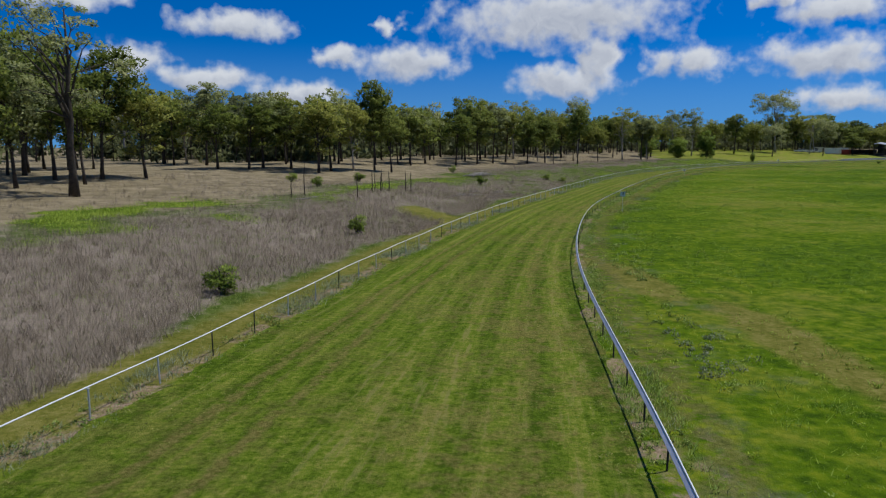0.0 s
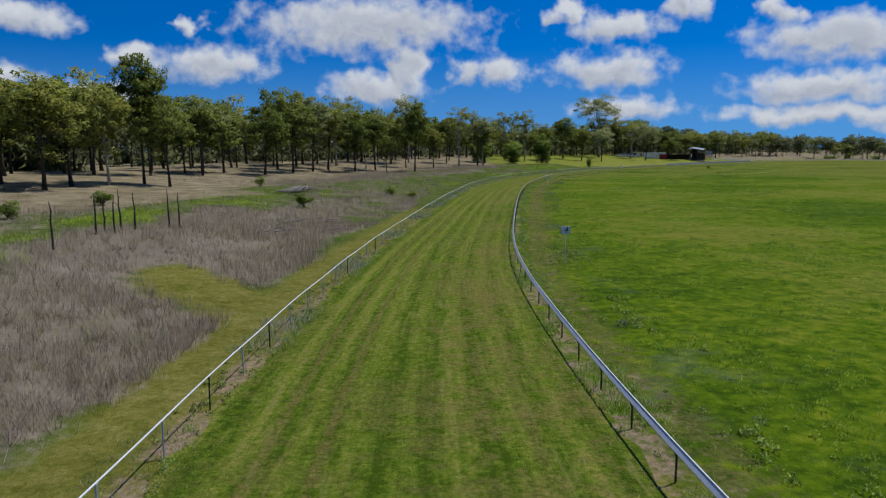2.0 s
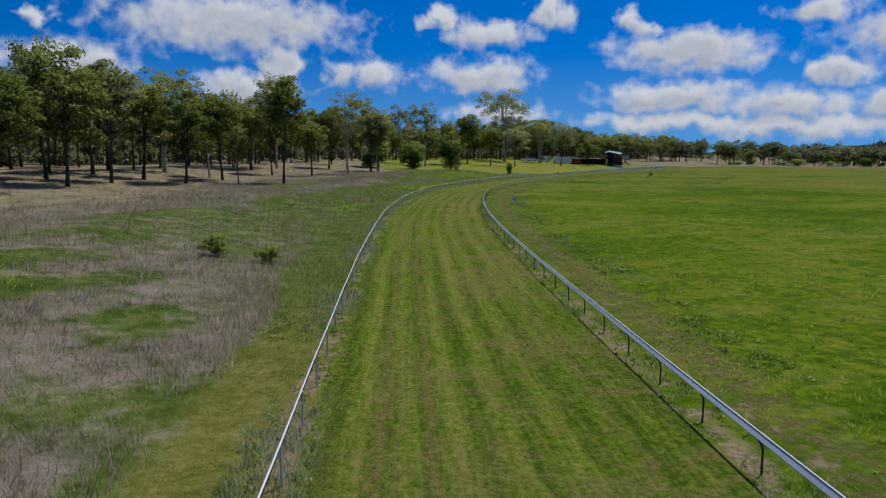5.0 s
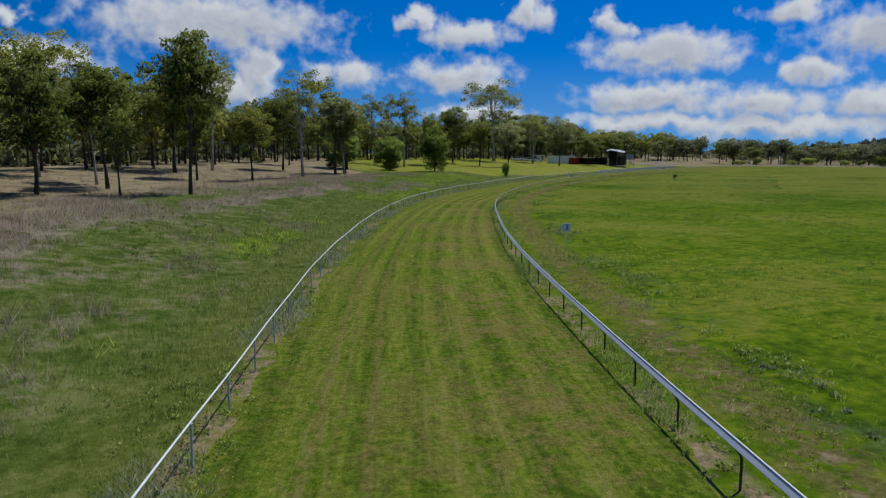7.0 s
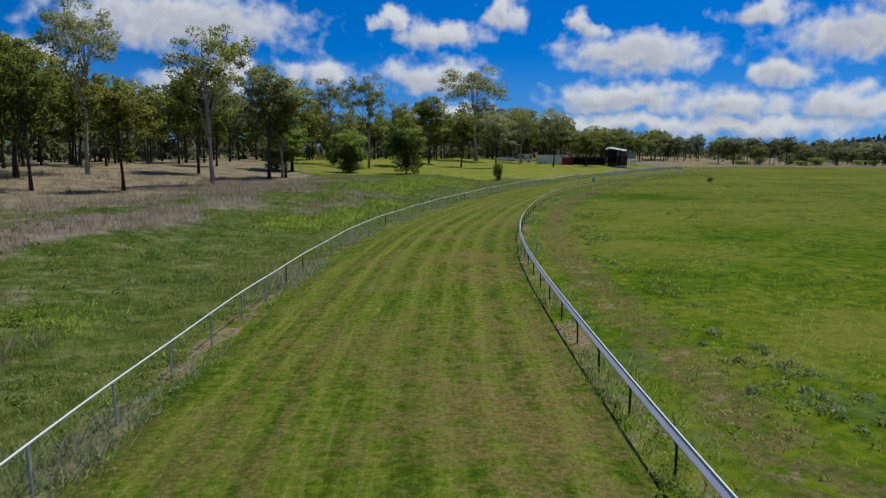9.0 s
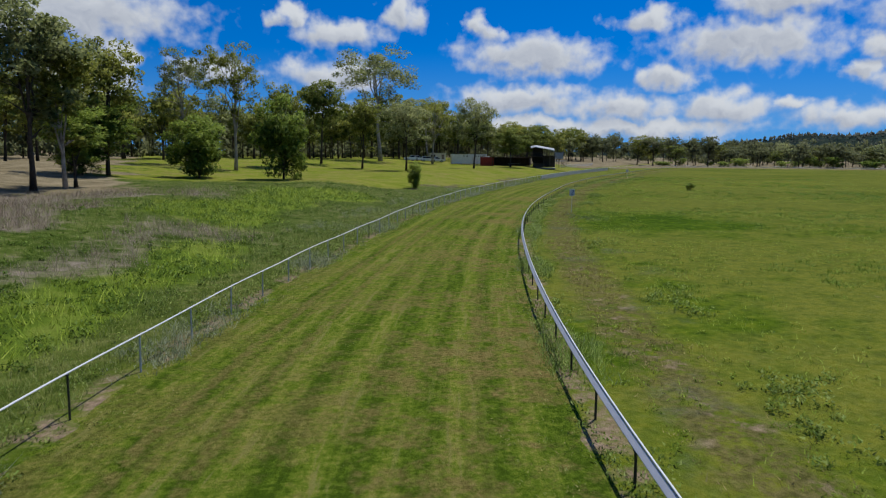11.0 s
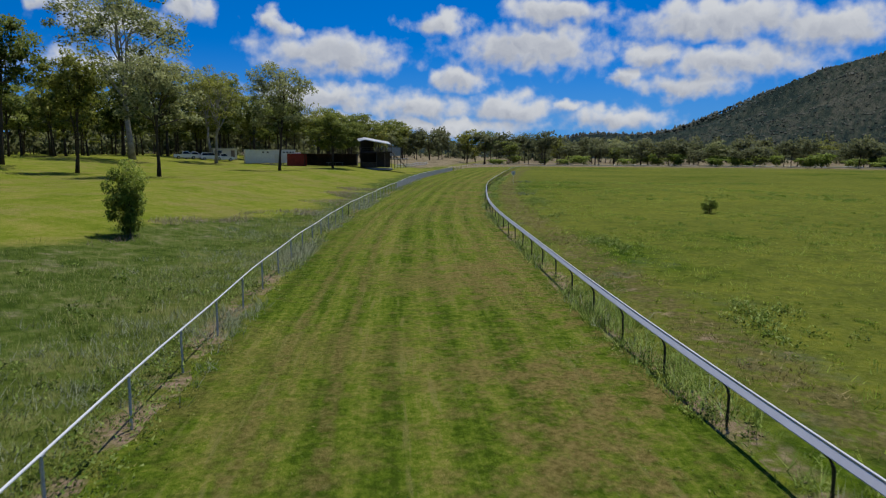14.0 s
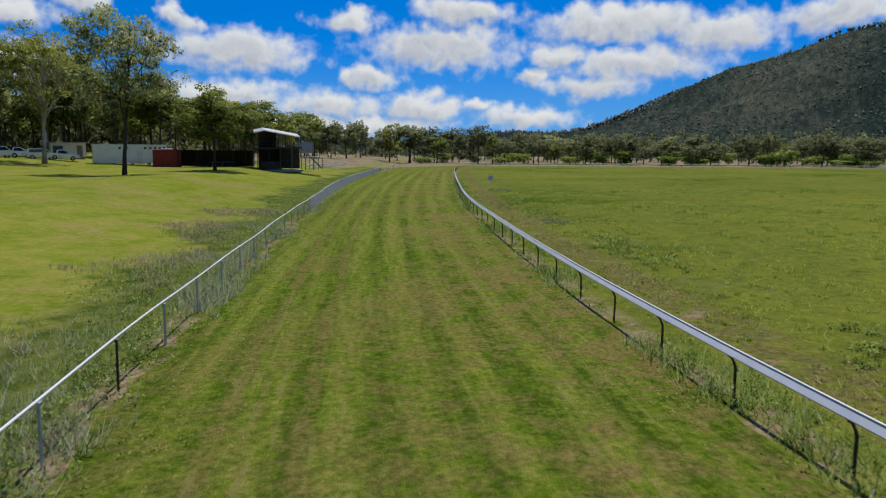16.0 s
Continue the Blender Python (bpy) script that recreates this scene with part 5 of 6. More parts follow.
def hill_height(x, y):
    dx, dy = x - 136.7, y - 277.2
    b = np.degrees(np.arctan2(dx, dy))
    r = np.hypot(dx, dy)
    crest = np.interp(b, [40, 62, 66, 70, 72, 74, 76, 78, 82, 86, 89, 92, 100, 112, 130], [0, 22, 36, 38, 45, 60, 80, 107, 142, 166, 182, 197, 228, 214, 118])
    up = ease(620, 1320, r) * (1 - 0.6 * ease(1500, 2400, r))
    rough = 7 * np.sin(x * 0.021) * np.sin(y * 0.017) + 4 * np.sin(x * 0.05 + y * 0.043)
    return crest * up + rough * ease(700, 1000, r) - 2.0


hb = np.radians(np.linspace(42, 128, 150))
hr = np.linspace(560, 2300, 70)
B, R = np.meshgrid(hb, hr)
hx, hy = (136.7 + np.sin(B) * R).ravel(), (277.2 + np.cos(B) * R).ravel()
hz = hill_height(hx, hy)
i = np.arange(len(hx)).reshape(len(hr), len(hb))
quads = np.stack([i[:-1, :-1], i[:-1, 1:], i[1:, 1:], i[1:, :-1]], -1).reshape(-1, 4)
me = fast_mesh("hill", np.column_stack([hx, hy, hz]), quads)
give(me, "around", (B * 950).ravel())
give(me, "outward", R.ravel())
me.shade_smooth()
n = Nodes("wooded_hillside")
# crowns stand upright, so they show taller than the slope they cover
slope = n.put("ShaderNodeCombineXYZ")
n.link(n.attr("around"), slope.inputs[0])
n.link(n.math("MULTIPLY", n.attr("outward"), 0.30), slope.inputs[1])
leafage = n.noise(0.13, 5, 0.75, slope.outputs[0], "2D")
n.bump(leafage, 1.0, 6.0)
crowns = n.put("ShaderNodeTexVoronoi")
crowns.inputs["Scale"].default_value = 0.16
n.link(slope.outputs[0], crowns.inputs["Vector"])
# cell distance darkens the gaps between crowns: shade put into the colour
grain_and_shade = n.math("ADD", n.math("MULTIPLY_ADD", n.noise(0.006, 4, 0.55, slope.outputs[0], "2D"), 0.40, n.math("MULTIPLY", n.noise(0.035, 4, 0.65, slope.outputs[0], "2D"), 0.24)), n.math("MULTIPLY_ADD", leafage, 0.36, n.math("MULTIPLY_ADD", crowns.outputs["Distance"], -0.16, 0.08)))
# the darkest stops lean blue, distance haze painted into the hillside
me.materials.append(n.finish(n.ramp(grain_and_shade, (0.39, (0.010, 0.024, 0.022)), (0.48, (0.026, 0.044, 0.034)), (0.55, (0.052, 0.066, 0.046)), (0.64, (0.098, 0.100, 0.072))), 0.95, 0, 0.05))
tagged(new("hill", me), "steep wooded hill rising beyond the infield trees", "hill", kind="structure")
# its forest: slim crowns, standing up along the crest
rng = np.random.default_rng(21)
m = 11000
b = np.radians(rng.uniform(60, 112, m))
crest = np.arange(m) < 3600
r = np.where(crest, rng.uniform(1265, 1400, m), rng.uniform(660, 1330, m))
x, y = 136.7 + np.sin(b) * r, 277.2 + np.cos(b) * r
z = hill_height(x, y)
keep = z > 3
x, y, z = x[keep], y[keep], z[keep]
m = len(x)
base = np.array([(0, 0, 1.0), (0.85, 0, 0.35), (0.26, 0.81, 0.4), (-0.69, 0.5, 0.3), (-0.69, -0.5, 0.42), (0.26, -0.81, 0.33), (0, 0, -0.6)])
tri = np.array([(0, 1, 2), (0, 2, 3), (0, 3, 4), (0, 4, 5), (0, 5, 1), (6, 2, 1), (6, 3, 2), (6, 4, 3), (6, 5, 4), (6, 1, 5)])
w, h, a = np.where(crest[keep], rng.uniform(1.4, 2.8, m), rng.uniform(0.9, 2.0, m)), np.where(crest[keep], rng.uniform(2.5, 5.5, m), rng.uniform(1.0, 2.4, m)), rng.uniform(0, 6.28, m)
v = base[None] * (1 + 0.3 * rng.normal(0, 1, (m, 7, 1)))
vx = (v[..., 0] * np.cos(a)[:, None] - v[..., 1] * np.sin(a)[:, None]) * w[:, None] + x[:, None]
vy = (v[..., 0] * np.sin(a)[:, None] + v[..., 1] * np.cos(a)[:, None]) * w[:, None] + y[:, None]
vz = v[..., 2] * h[:, None] + z[:, None] + np.where(crest[keep], rng.uniform(1.5, 4.5, m), rng.uniform(-0.6, 0.3, m))[:, None]
me = fast_mesh("hill_forest", np.stack([vx, vy, vz], -1).reshape(-1, 3), (tri[None] + 7 * np.arange(m)[:, None, None]).reshape(-1, 3))
lean_normals(me, np.repeat(rng.normal(0, 0.16, (m, 3)) + np.array([-0.25, 0.0, 0.9]), 7, 0) + 0.08 * np.tile(base, (m, 1)))
me.materials.append(leafy("hill_forest_leaves", (0.009, 0.020, 0.018), (0.017, 0.030, 0.024), (0.034, 0.045, 0.032), 0.3, 0.014))
tagged(new("hill_forest", me), "dark eucalypts standing over the slope and crest of the hill", "forest", kind="stuff")

# ---- the stand and its neighbours ----
# dark boards, used as well to paint shade onto the posts
BOARD_DARK = plain("dark_and_shaded_boards", (0.035, 0.028, 0.022), (0.085, 0.068, 0.052), 2.5, 0.8, 0, 0.3)
ROOF_PALE = plain("pale_corrugated_roof", (0.66, 0.66, 0.67), (0.82, 0.82, 0.82), 1.5, 0.4, 0.1, 0.1)
CREAM = plain("cream_painted_panel", (0.60, 0.57, 0.50), (0.75, 0.72, 0.65), 1.5, 0.6, 0, 0.1)
WHITE_PANEL = plain("white_painted_panel", (0.66, 0.66, 0.65), (0.80, 0.80, 0.79), 1.2, 0.5, 0, 0.08)
RED_STEEL = plain("red_oxide_container_steel", (0.16, 0.018, 0.014), (0.30, 0.035, 0.026), 1.5, 0.55, 0, 0.15)
SHED_IRON = plain("brown_rusted_iron", (0.035, 0.024, 0.020), (0.10, 0.06, 0.045), 1.5, 0.8, 0.1, 0.2)
GREY_IRON = plain("grey_corrugated_iron", (0.26, 0.28, 0.31), (0.42, 0.44, 0.47), 1.5, 0.5, 0.3, 0.1)
GLASS_DARK = plain("dark_window_glass", (0.008, 0.010, 0.012), (0.02, 0.024, 0.028), 3.0, 0.08, 0, 0, 0.6)
CONCRETE = plain("pale_concrete", (0.36, 0.34, 0.31), (0.52, 0.50, 0.46), 3.0, 0.85, 0, 0.2)
TIMBER = plain("weathered_timber", (0.14, 0.11, 0.085), (0.30, 0.25, 0.20), 3.0, 0.8, 0, 0.3)
PAINT_WHITE = plain("white_fence_paint", (0.62, 0.62, 0.60), (0.80, 0.80, 0.78), 3.0, 0.6, 0, 0.1)


def ribbed(x0, x1, z0, z1, y, depth, pitch):
    """A corrugated sheet that stands along x."""
    pts = []
    k, x = 0, x0
    while x < x1 - 1e-6:
        pts.append((x, y + (depth if k % 2 else 0)))
        pts.append((min(x + pitch * 0.5, x1), y + (depth if k % 2 else 0)))
        x += pitch * 0.62
        k += 1
    vs = [(a, b, z) for z in (z0, z1) for a, b in pts]
    m = len(pts)
    back = [(a, b + 0.012, z) for z in (z0, z1) for a, b in pts]
    fs = [[i, i + 1, m + i + 1, m + i] for i in range(m - 1)] + [[2 * m + i, 3 * m + i, 3 * m + i + 1, 2 * m + i + 1] for i in range(m - 1)]
    return vs + back, fs


def slope_roof(profile, y0, y1, thick):
    """A folded roof sheet: a line in x and z, drawn along y and given a thickness."""
    return prism(profile + [(x, z - thick) for x, z in profile[::-1]], y0, y1)


def stand_building():
    g = ground_at(222.5, 361)
    ob = thing("viewing_stand", pose(220.4, 359.6, g, 0, 0, -44), "two-storey dark timber viewing stand with a pale low gabled roof", "building")
    L, D, floor = 6.8, 5.0, 3.45
    gable = [(-0.7, 6.15), (0.9, 6.5), (6.5, 5.5)]
    part("slab", box(L / 2, D / 2, -0.30, L + 0.2, D + 0.2, 0.35), CONCRETE, ob, "concrete slab")
    for x, top in ((0.1, 6.3), (3.4, 6.0), (5.2, 5.7), (L - 0.1, 5.4)):
        for y in (0.1, D - 0.1):
            high = top + 0.09 * (y - D / 2) - 0.03
            # left posts are coloured dark for the shade they stand in
            part("post", box(x, y, high / 2, 0.13, 0.13, high), TIMBER if x > 3 else BOARD_DARK, ob)
    part("upper_floor", box(L / 2, D / 2, floor, L + 0.1, D + 0.1, 0.26), BOARD_DARK, ob)
    part("back_wall", prism([(0, 0), (L, 0), (L, 3.4), (3.0, 3.4), (3.0, 6.3), (0.9, 6.7), (0, 6.5)], D - 0.2, D - 0.12), BOARD_DARK, ob)
    part("end_wall", box(0.0, D / 2, floor + 0.55, 0.10, D - 0.2, 1.0), BOARD_DARK, ob)
    part("partition", box(2.2, D - 1.0, (floor + 5.9) / 2, 0.08, 1.6, 5.9 - floor), BOARD_DARK, ob)
    for z in (floor + 0.55, floor + 1.0):
        part("balcony_rail", box(3.4, D - 0.4, z, 6.4, 0.06, 0.07), TIMBER, ob)
    for k in range(7):
        part("baluster", box(0.6 + 0.95 * k, D - 0.4, floor + 0.55, 0.05, 0.04, 0.9), TIMBER, ob)
    def tilt(piece):
        """The roof falls towards the track as well."""
        return [(x, y, z + 0.09 * (y - D / 2)) for x, y, z in piece[0]], piece[1]

    part("roof", tilt(slope_roof(gable, -0.7, D + 0.6, 0.07)), ROOF_PALE, ob, "pale iron roof")
    part("fascia", tilt(slope_roof([(x, z - 0.02) for x, z in gable], -0.78, -0.72, 0.12)), ROOF_PALE, ob, "white fascia")
    for k in range(20):
        y = -0.6 + k * (D + 1.1) / 19
        part("roof_rib", tilt(tube([(gable[0][0], y, gable[0][1] + 0.01), (gable[1][0], y, gable[1][1] + 0.01), (gable[2][0], y, gable[2][1] + 0.01)], 0.022, 4)), ROOF_PALE, ob)
    # awning over the servery, with its counter
    part("awning", box(0.6, -1.2, 3.25, 5.8, 2.4, 0.08), SHED_IRON, ob, "dark iron awning")
    for x in (-2.1, -0.3, 1.5, 3.3):
        # awning posts too: the shade underneath is painted into them
        part("awning_post", box(x, -2.3, 1.6, 0.10, 0.10, 3.25), BOARD_DARK, ob)
    part("counter", box(1.8, 0.0, 0.55, 3.0, 0.5, 1.1), BOARD_DARK, ob)
    part("counter_top", box(1.8, -0.06, 1.13, 3.2, 0.7, 0.05), TIMBER, ob)
    part("inner_wall", box(3.5, D / 2, floor / 2, 0.1, D - 0.3, floor), BOARD_DARK, ob)
    # stairs up the far end
    for k in range(12):
        part("stair_tread", box(L + 0.35 + 0.26 * k, 2.0, floor - 0.1 - 0.27 * k, 0.29, 1.0, 0.05), TIMBER, ob)
    for y in (1.5, 2.5):
        part("stair_stringer", tube([(L + 0.1, y, floor), (L + 3.4, y, 0.05)], 0.07, 4), TIMBER, ob)
    for k in range(5):
        part("side_post", box(L + 0.5 + 0.7 * k, -0.3 - 0.2 * (k % 2), 0.95, 0.09, 0.09, 1.95), TIMBER, ob)
    part("side_roof", box(L + 1.9, 0.1, 1.98, 3.4, 2.2, 0.07), ROOF_PALE, ob, "low pale lean-to roof")


stand_building()


def container(x, y, turn):
    ob = thing("shipping_container", stand(x, y, turn), "red oxide steel shipping container beside a dark shed", "container")
    L, D, H = 4.2, 2.44, 2.75
    part("floor_frame", box(L / 2, D / 2, 0.08, L, D, 0.16), RED_STEEL, ob)
    part("top_frame", box(L / 2, D / 2, H - 0.05, L, D, 0.10), RED_STEEL, ob)
    for a in (0.08, L - 0.08):
        for b in (0.08, D - 0.08):
            part("corner_post", box(a, b, H / 2, 0.16, 0.16, H), RED_STEEL, ob)
    part("side", ribbed(0.16, L - 0.16, 0.16, H - 0.1, 0.04, 0.04, 0.28), RED_STEEL, ob)
    part("side", ribbed(0.16, L - 0.16, 0.16, H - 0.1, D - 0.10, 0.04, 0.28), RED_STEEL, ob)
    for a in (0.03, L - 0.05):
        part("end", box(a, D / 2, H / 2, 0.05, D - 0.3, H - 0.2), RED_STEEL, ob)
    part("clutter", box(2.2, 1.2, H + 0.12, 1.6, 0.9, 0.22, 0.05), WHITE_PANEL, ob, "white sheeting lying on the roof")


container(210.4, 372.6, -39)


def dark_shed():
    g = ground_at(217, 366)
    ob = thing("open_shed", pose(213.2, 370.2, g, 0, 0, -50), "low dark iron shed open to the lawn", "shed")
    L, D = 11.5, 4.5
    part("roof", box(L / 2, D / 2, 2.62, L + 0.5, D + 0.6, 0.07), SHED_IRON, ob)
    part("back_wall", ribbed(0, L, 0, 2.58, D - 0.05, 0.03, 0.2), SHED_IRON, ob)
    for a in (0.0, L):
        part("end_wall", box(a, D / 2, 1.29, 0.06, D, 2.58), SHED_IRON, ob)
    for k in range(5):
        part("post", box(0.15 + k * (L - 0.3) / 4, 0.08, 1.29, 0.12, 0.12, 2.6), SHED_IRON, ob)
    part("bench", box(L / 2 + 1, 1.2, 0.72, 4.0, 0.6, 0.06), GREY_IRON, ob)
    for k in range(3):
        part("bench_leg", box(L / 2 - 0.6 + 1.6 * k, 1.2, 0.35, 0.07, 0.5, 0.7), TIMBER, ob)


dark_shed()


def cabin():
    g = ground_at(213, 381.5)
    ob = thing("site_cabin", pose(207.9, 384.0, g, 0, 0, -30), "long white portable cabin with small high windows", "building")
    L, D, H = 11.4, 3.0, 3.0
    part("body", box(L / 2, D / 2, 0.35 + H / 2, L, D, H, 0.03), WHITE_PANEL, ob, "white panel walls")
    part("roof", box(L / 2, D / 2, 0.35 + H + 0.05, L + 0.25, D + 0.25, 0.10), ROOF_PALE, ob)
    for k in range(8):
        part("seam", box(1.2 * (k + 1), -0.006, 0.35 + H / 2, 0.04, 0.014, H - 0.1), CREAM, ob)
    for k, x in enumerate((4.0, 5.0, 7.9, 8.7, 9.5, 10.2, 10.9)):
        w = part("window", box(x, -0.012, 2.85, 0.48, 0.03, 0.42), PAINT_WHITE, ob)
        part("pane", box(x, -0.022, 2.85, 0.38, 0.03, 0.32), GLASS_DARK, w)
    for x in (0.3, 3.2, 6.0, 8.6, 11.1):
        for y in (0.3, D - 0.3):
            part("stump", box(x, y, 0.16, 0.22, 0.22, 0.5), TIMBER, ob)
    d = part("door", box(7.0, -0.014, 1.40, 0.85, 0.035, 2.05), CREAM, ob, "cream door")
    part("door_handle", tube([(7.32, -0.07, 1.40), (7.32, -0.07, 1.52)], 0.016, 6), POST_GREY, d)
    for k in range(2):
        part("step", box(7.0, -0.25 - 0.28 * (1 - k), 0.10 + 0.16 * k, 1.2, 0.28, 0.05), TIMBER, ob)
    part("path_slab", box(5.3, -0.9, 0.0, 12.5, 0.8, 0.10), CONCRETE, ob, "pale concrete path")


cabin()


def cream_shed():
    ob = thing("garden_shed", stand(209.5, 398.5, -28), "small cream shed with a low grey roof", "shed")
    part("wall", box(2.8, 1.5, 1.2, 5.6, 3.0, 2.5), CREAM, ob)
    part("roof", box(2.8, 1.3, 2.52, 6.4, 4.2, 0.09), GREY_IRON, ob)
    part("door", box(4.6, -0.01, 1.02, 0.9, 0.05, 2.0), TIMBER, ob)
    part("opening", box(1.2, -0.005, 1.2, 1.6, 0.03, 1.5), GLASS_DARK, ob)


cream_shed()


def tank_frame():
    ob = thing("grey_screen", stand(231.4, 361.4, -40), "grey iron screen raised on posts behind the stand", "screen")
    part("sheet", ribbed(0, 3.0, 2.9, 4.9, 0, 0.03, 0.2), GREY_IRON, ob)
    for x in (0.1, 1.5, 2.9):
        part("post", box(x, 0.07, 2.4, 0.1, 0.1, 4.9), TIMBER, ob)


tank_frame()

# white post-and-rail fence past the stand
fence = thing("paddock_fence", pose(0, 0, 0), "low white post-and-rail fence past the stand", "fence")
f0, f1 = Vector((236.5, 363.5)), Vector((284, 391))
fl = (f1 - f0).length
fa = math.degrees(math.atan2(f1.y - f0.y, f1.x - f0.x))
slat = mesh_of("rail", box(1.5, 0, 0, 3.0, 0.10, 0.14), PAINT_WHITE)
fpost = mesh_of("post", box(0, 0, 0.45, 0.10, 0.10, 1.15), PAINT_WHITE)
for k in range(int(fl / 3)):
    p = f0 + (f1 - f0) * (3 * k / fl)
    z = ground_at(p.x, p.y)
    part("post", fpost, None, fence, at=pose(p.x, p.y, z, 0, 0, fa))
    q = f0 + (f1 - f0) * (3 * (k + 1) / fl)
    tilt = math.degrees(math.atan2(ground_at(q.x, q.y) - z, 3.0))
    for h in (0.45, 0.9):
        part("rail", slat, None, fence, at=pose(p.x, p.y, z + h, 0, -tilt, fa))

# ---- parked vehicles ----
CAR_WHITE = plain("white_car_paint", (0.70, 0.71, 0.72), (0.80, 0.80, 0.81), 1.0, 0.15, 0, 0, 0.6)
TYRE = plain("tyre_rubber", (0.010, 0.010, 0.010), (0.025, 0.025, 0.025), 20, 0.8, 0, 0.2)
RIM = plain("alloy_rim", (0.30, 0.30, 0.31), (0.5, 0.5, 0.5), 10, 0.3, 0.8, 0)
TRIM = plain("black_plastic_trim", (0.010, 0.010, 0.011), (0.025, 0.025, 0.027), 12, 0.6, 0, 0.05)
LAMP_RED = plain("red_tail_lamp", (0.20, 0.01, 0.01), (0.30, 0.02, 0.02), 10, 0.2, 0, 0, 0.6)
LAMP_CLEAR = plain("clear_headlamp", (0.5, 0.5, 0.52), (0.7, 0.7, 0.72), 10, 0.15, 0.2, 0, 0.6)


def taper(profile, half, inset, z_from):
    """A car shell: a side profile drawn across, its upper part leaning in."""
    m = len(profile)
    def side(sign):
        got = []
        for x, z in profile:
            t = max(0.0, min(1.0, (z - z_from) / 0.65))
            got.append((x, sign * (half - inset * t), z))
        return got
    vs = side(-1) + side(1)
    fs = [list(range(m)), [m + k for k in range(m)][::-1]]
    for k in range(m):
        j = (k + 1) % m
        fs.append([k, k + m, j + m, j])
    return vs, fs


def wheel(x, y, parent):
    w = part("wheel", tube([(x, y - 0.12, 0.36), (x, y - 0.09, 0.36), (x, y + 0.09, 0.36), (x, y + 0.12, 0.36)], [0.33, 0.37, 0.37, 0.33], 18), TYRE, parent, "", False)
    part("rim", tube([(x, y - 0.13, 0.36), (x, y + 0.13, 0.36)], 0.21, 12), RIM, w)


def vehicle(name, x, y, turn, pickup, label):
    ob = thing(name, stand(x, y, turn, sink=0.0), label, "car", "cars parked by the cabin")
    half = 0.92
    if pickup:
        low = [(-2.6, 0.55), (-2.6, 1.08), (-0.75, 1.10), (1.15, 1.12), (2.35, 1.02), (2.62, 0.85), (2.66, 0.45), (2.2, 0.38), (-2.3, 0.40)]
        roof = [(-0.78, 1.08), (-0.62, 1.72), (-0.30, 1.80), (0.45, 1.78), (1.25, 1.10)]
        glass = [(-0.62, 1.16), (-0.50, 1.66), (0.40, 1.69), (1.02, 1.16)]
    else:
        low = [(-2.35, 0.5), (-2.4, 1.05), (1.10, 1.10), (2.25, 1.00), (2.45, 0.8), (2.45, 0.42), (-2.2, 0.38)]
        roof = [(-2.36, 1.04), (-2.15, 1.72), (-1.7, 1.82), (0.40, 1.78), (1.22, 1.08)]
        glass = [(-2.05, 1.15), (-1.92, 1.66), (0.36, 1.68), (0.98, 1.15)]
    part("body", taper(low, half, 0.04, 0.9), CAR_WHITE, ob, "white body", False)
    part("cab", taper(roof, half - 0.05, 0.14, 1.08), CAR_WHITE, ob)
    part("side_glass", taper(glass, half - 0.03, 0.135, 1.08), GLASS_DARK, ob, "dark side windows")
    part("windscreen", ([(1.20, -0.72, 1.13), (1.20, 0.72, 1.13), (0.52, 0.62, 1.74), (0.52, -0.62, 1.74), (1.23, -0.72, 1.15), (1.23, 0.72, 1.15), (0.55, 0.62, 1.76), (0.55, -0.62, 1.76)], [[3, 2, 1, 0], [4, 5, 6, 7], [0, 1, 5, 4], [1, 2, 6, 5], [2, 3, 7, 6], [3, 0, 4, 7]]), GLASS_DARK, ob)
    if pickup:
        part("tray", box(-1.68, 0, 1.095, 1.70, 1.5, 0.02), TRIM, ob, "dark open tray")
        part("tray_bar", tube([(-0.85, -0.7, 1.1), (-0.9, -0.62, 1.55), (-0.9, 0.62, 1.55), (-0.85, 0.7, 1.1)], 0.035, 6), TRIM, ob)
    part("front_bumper", box(2.56 if pickup else 2.38, 0, 0.55, 0.22, 1.8, 0.26, 0.04), TRIM, ob)
    part("rear_bumper", box(-2.58 if pickup else -2.36, 0, 0.58, 0.16, 1.75, 0.2, 0.03), TRIM, ob)
    for y in (-0.68, 0.68):
        part("headlamp", box(2.48 if pickup else 2.33, y, 0.88, 0.14, 0.34, 0.16, 0.03), LAMP_CLEAR, ob)
        part("tail_lamp", box(-2.59 if pickup else -2.38, y * 1.15, 0.92, 0.05, 0.14, 0.28, 0.01), LAMP_RED, ob)
        part("mirror", box(0.85, y * 1.45, 1.22, 0.12, 0.18, 0.16, 0.03), TRIM, ob)
    for x in (-1.55, 1.62):
        for y in (-0.84, 0.84):
            wheel(x, y, ob)


vehicle("utility_truck", 198.6, 393.2, -30, True, "white utility truck parked on the lawn")
vehicle("utility_truck", 201.6, 394.4, -26, True, "second white utility truck parked beside the first")
vehicle("station_wagon", 204.2, 391.6, -33, False, "white station wagon parked by the cream shed")
vehicle("utility_truck", 206.6, 390.6, -29, True, "white utility truck parked near the cabin")

# ---- dead wood ----
dr = random.Random(17)


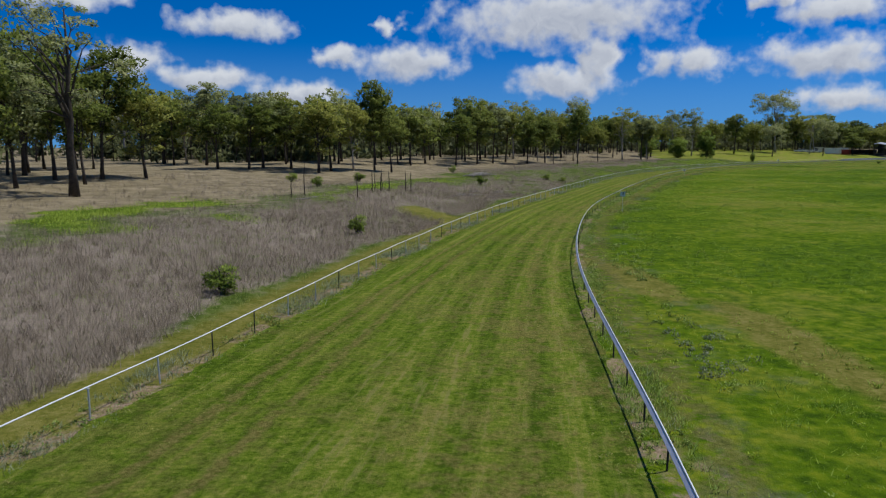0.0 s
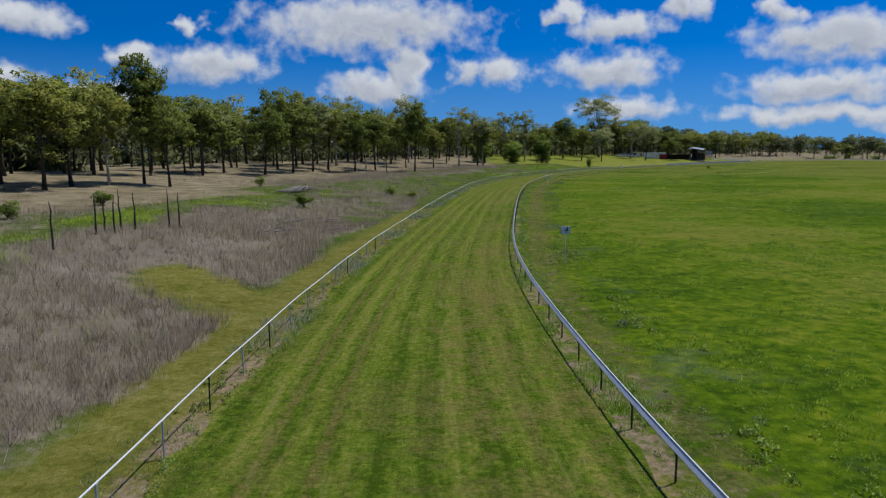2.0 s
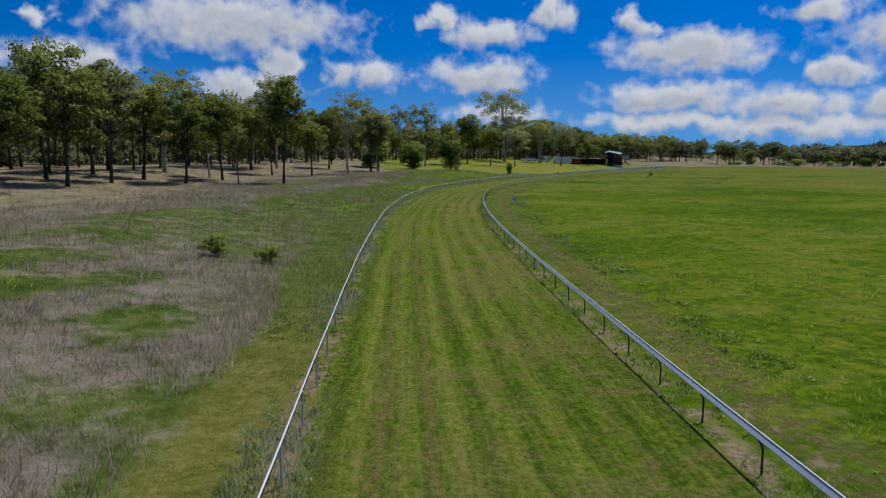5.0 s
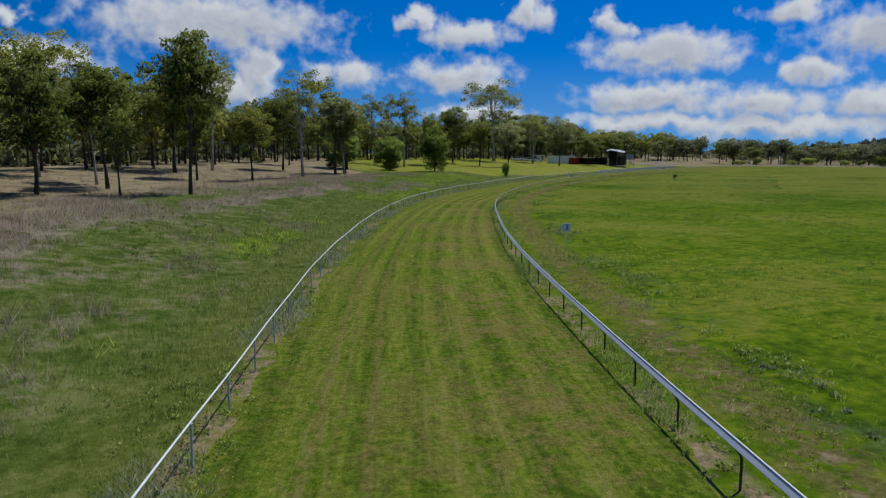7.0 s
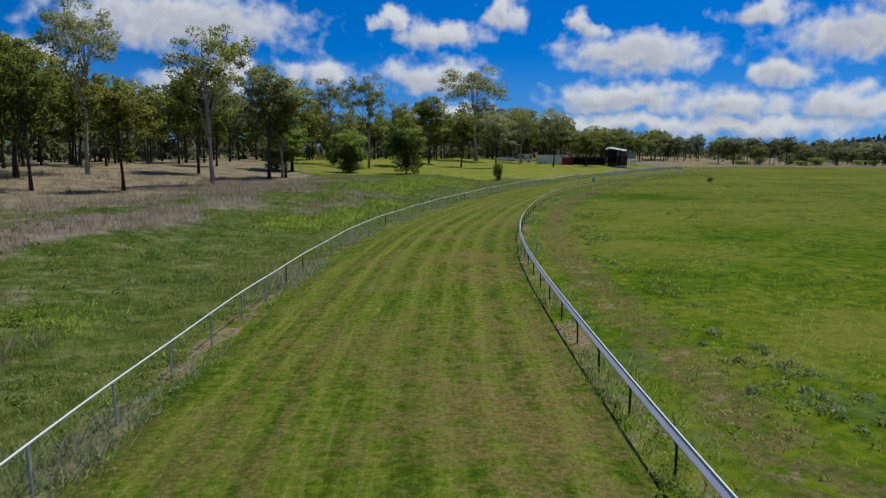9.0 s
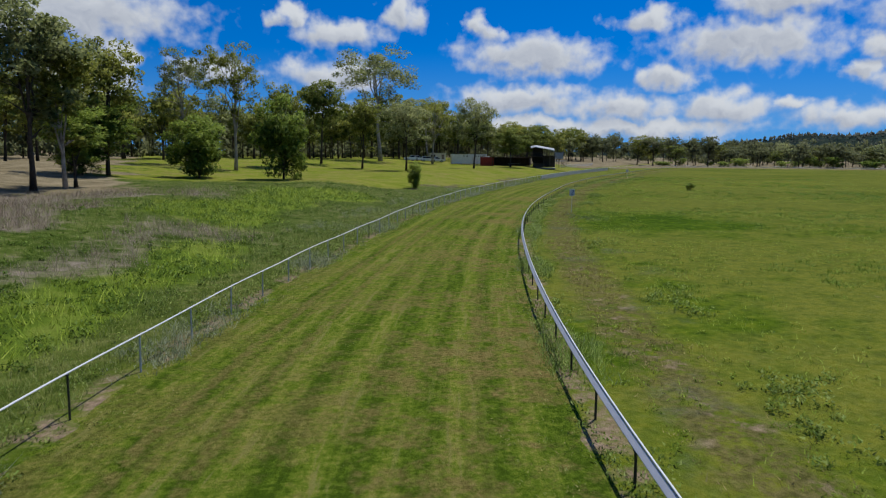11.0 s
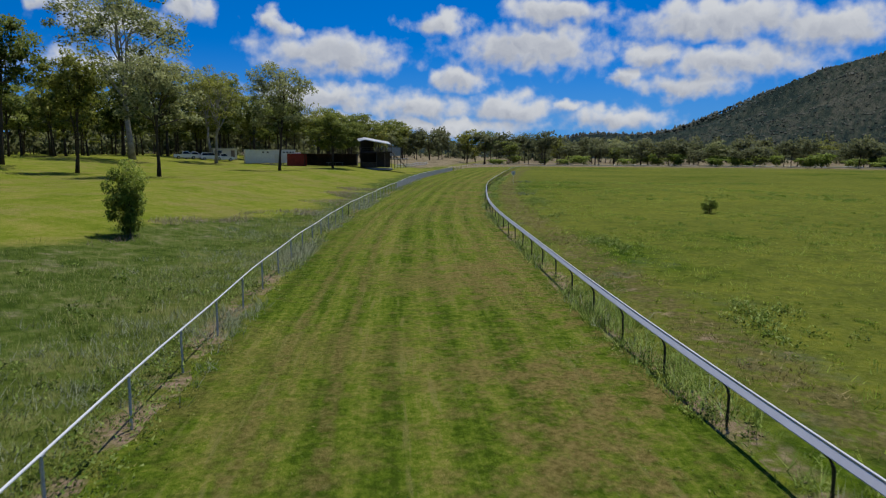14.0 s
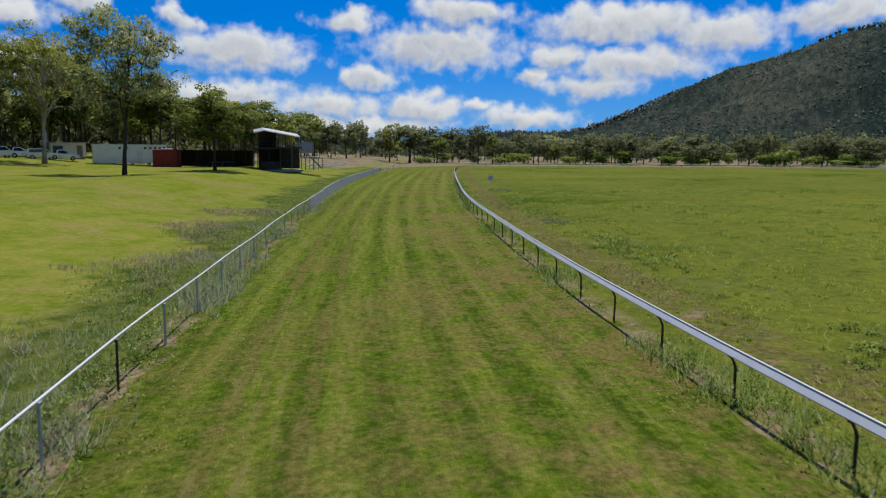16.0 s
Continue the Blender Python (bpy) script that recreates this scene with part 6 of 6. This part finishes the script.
def log_pile(x, y, turn, length, count):
    """Dead branches heaped up, each laid across the rest."""
    ob = thing("branch_pile", stand(x, y, turn), "heap of grey dead branches in the dry grass", "branches")
    for k in range(count):
        l = length * dr.uniform(0.4, 1.0)
        cx, cy = dr.uniform(-0.3, 0.3) * length * 0.5, dr.uniform(-0.7, 0.7)
        a = radians(dr.uniform(-22, 22))
        z0 = dr.uniform(0.06, 0.35) + 0.5 * (1 - abs(cx) / length)
        r = dr.uniform(0.02, 0.065)
        pts = []
        for q in range(5):
            f = q / 4 - 0.5
            pts.append((cx + math.cos(a) * l * f, cy + math.sin(a) * l * f + dr.uniform(-0.3, 0.3), max(0.05, z0 * (1 - 1.4 * abs(f)) + dr.uniform(-0.06, 0.1))))
        part("branch", tube(pts, [r, r, r * 0.85, r * 0.6, r * 0.3], 6), DEAD_WOOD, ob, "", True)


def fallen_branch(x, y, turn, length):
    ob = thing("fallen_branch", stand(x, y, turn), "long grey fallen branch lying in dry grass", "branch")
    pts = [(length * (q / 5 - 0.5), dr.uniform(-0.2, 0.2), 0.30 + dr.uniform(-0.05, 0.12)) for q in range(6)]
    part("limb", tube(pts, [0.05, 0.048, 0.042, 0.034, 0.026, 0.014], 7), DEAD_WOOD, ob, "", True)
    for k in range(3):
        q = pts[1 + k]
        s = dr.choice((-1, 1))
        part("twig", tube([q, (q[0] + 0.6, q[1] + s * 0.45, q[2] + 0.15), (q[0] + 1.1, q[1] + s * 0.8, q[2] + 0.12)], [0.04, 0.03, 0.012], 5), DEAD_WOOD, ob, "", True)


log_pile(7.2, 136.4, 60, 8.5, 58)
fallen_branch(2.3, 96.3, 40, 2.6)
fallen_branch(3.6, 97.0, 30, 2.0)
fallen_branch(4.6, 102.8, 8, 2.4)
fallen_branch(8.0, 105.3, 14, 1.8)
fallen_branch(7.4, 99.3, 35, 2.6)
fallen_branch(-14.5, 76.0, 15, 3.0)


def dead_sapling(x, y, h):
    ob = thing("dead_sapling", stand(x, y, dr.uniform(0, 360)), "thin dark dead sapling standing in the grass", "dead tree", "dead saplings")
    pts = [(dr.uniform(-0.018, 0.018) * q, dr.uniform(-0.018, 0.018) * q, h * q / 5 - 0.1) for q in range(6)]
    part("stem", tube(pts, [0.075, 0.065, 0.06, 0.05, 0.04, 0.02], 6), BARK_DARK, ob, "", True)
    for k in range(3):
        q = pts[2 + k]
        a = dr.uniform(0, 6.28)
        part("stub", tube([q, (q[0] + 0.3 * math.cos(a), q[1] + 0.3 * math.sin(a), q[2] + 0.2)], [0.025, 0.008], 5), BARK_DARK, ob, "", True)


for sx, sy, sh in ((-5.1, 94.9, 3.1), (-4.4, 95.3, 2.9), (-8.1, 92.7, 3.0), (-7.2, 93.0, 2.8), (-8.9, 91.4, 2.6), (-10.3, 83.9, 3.0), (-16.5, 83.3, 4.2), (-9.1, 89.6, 2.9), (-8.0, 89.9, 2.7), (-17.5, 80.5, 2.4)):
    dead_sapling(sx, sy, sh)


def picnic_table(x, y, turn):
    ob = thing("picnic_table", stand(x, y, turn), "weathered timber picnic table with two benches on the lawn", "table")
    for k in range(5):
        part("tabletop_board", box(0, -0.32 + 0.16 * k, 0.74, 1.8, 0.145, 0.04), TIMBER, ob)
    for side in (-1, 1):
        for k in range(2):
            part("bench_board", box(0, side * (0.68 + 0.15 * k), 0.44, 1.8, 0.135, 0.04), TIMBER, ob)
        part("leg", tube([(side * 0.65, -0.75, -0.04), (side * 0.65, -0.25, 0.72)], 0.05, 4), TIMBER, ob)
        part("leg", tube([(side * 0.65, 0.75, -0.04), (side * 0.65, 0.25, 0.72)], 0.05, 4), TIMBER, ob)
        part("crossbeam", box(side * 0.65, 0, 0.40, 0.05, 1.7, 0.09), TIMBER, ob)


picnic_table(344.5, 414.8, 20)
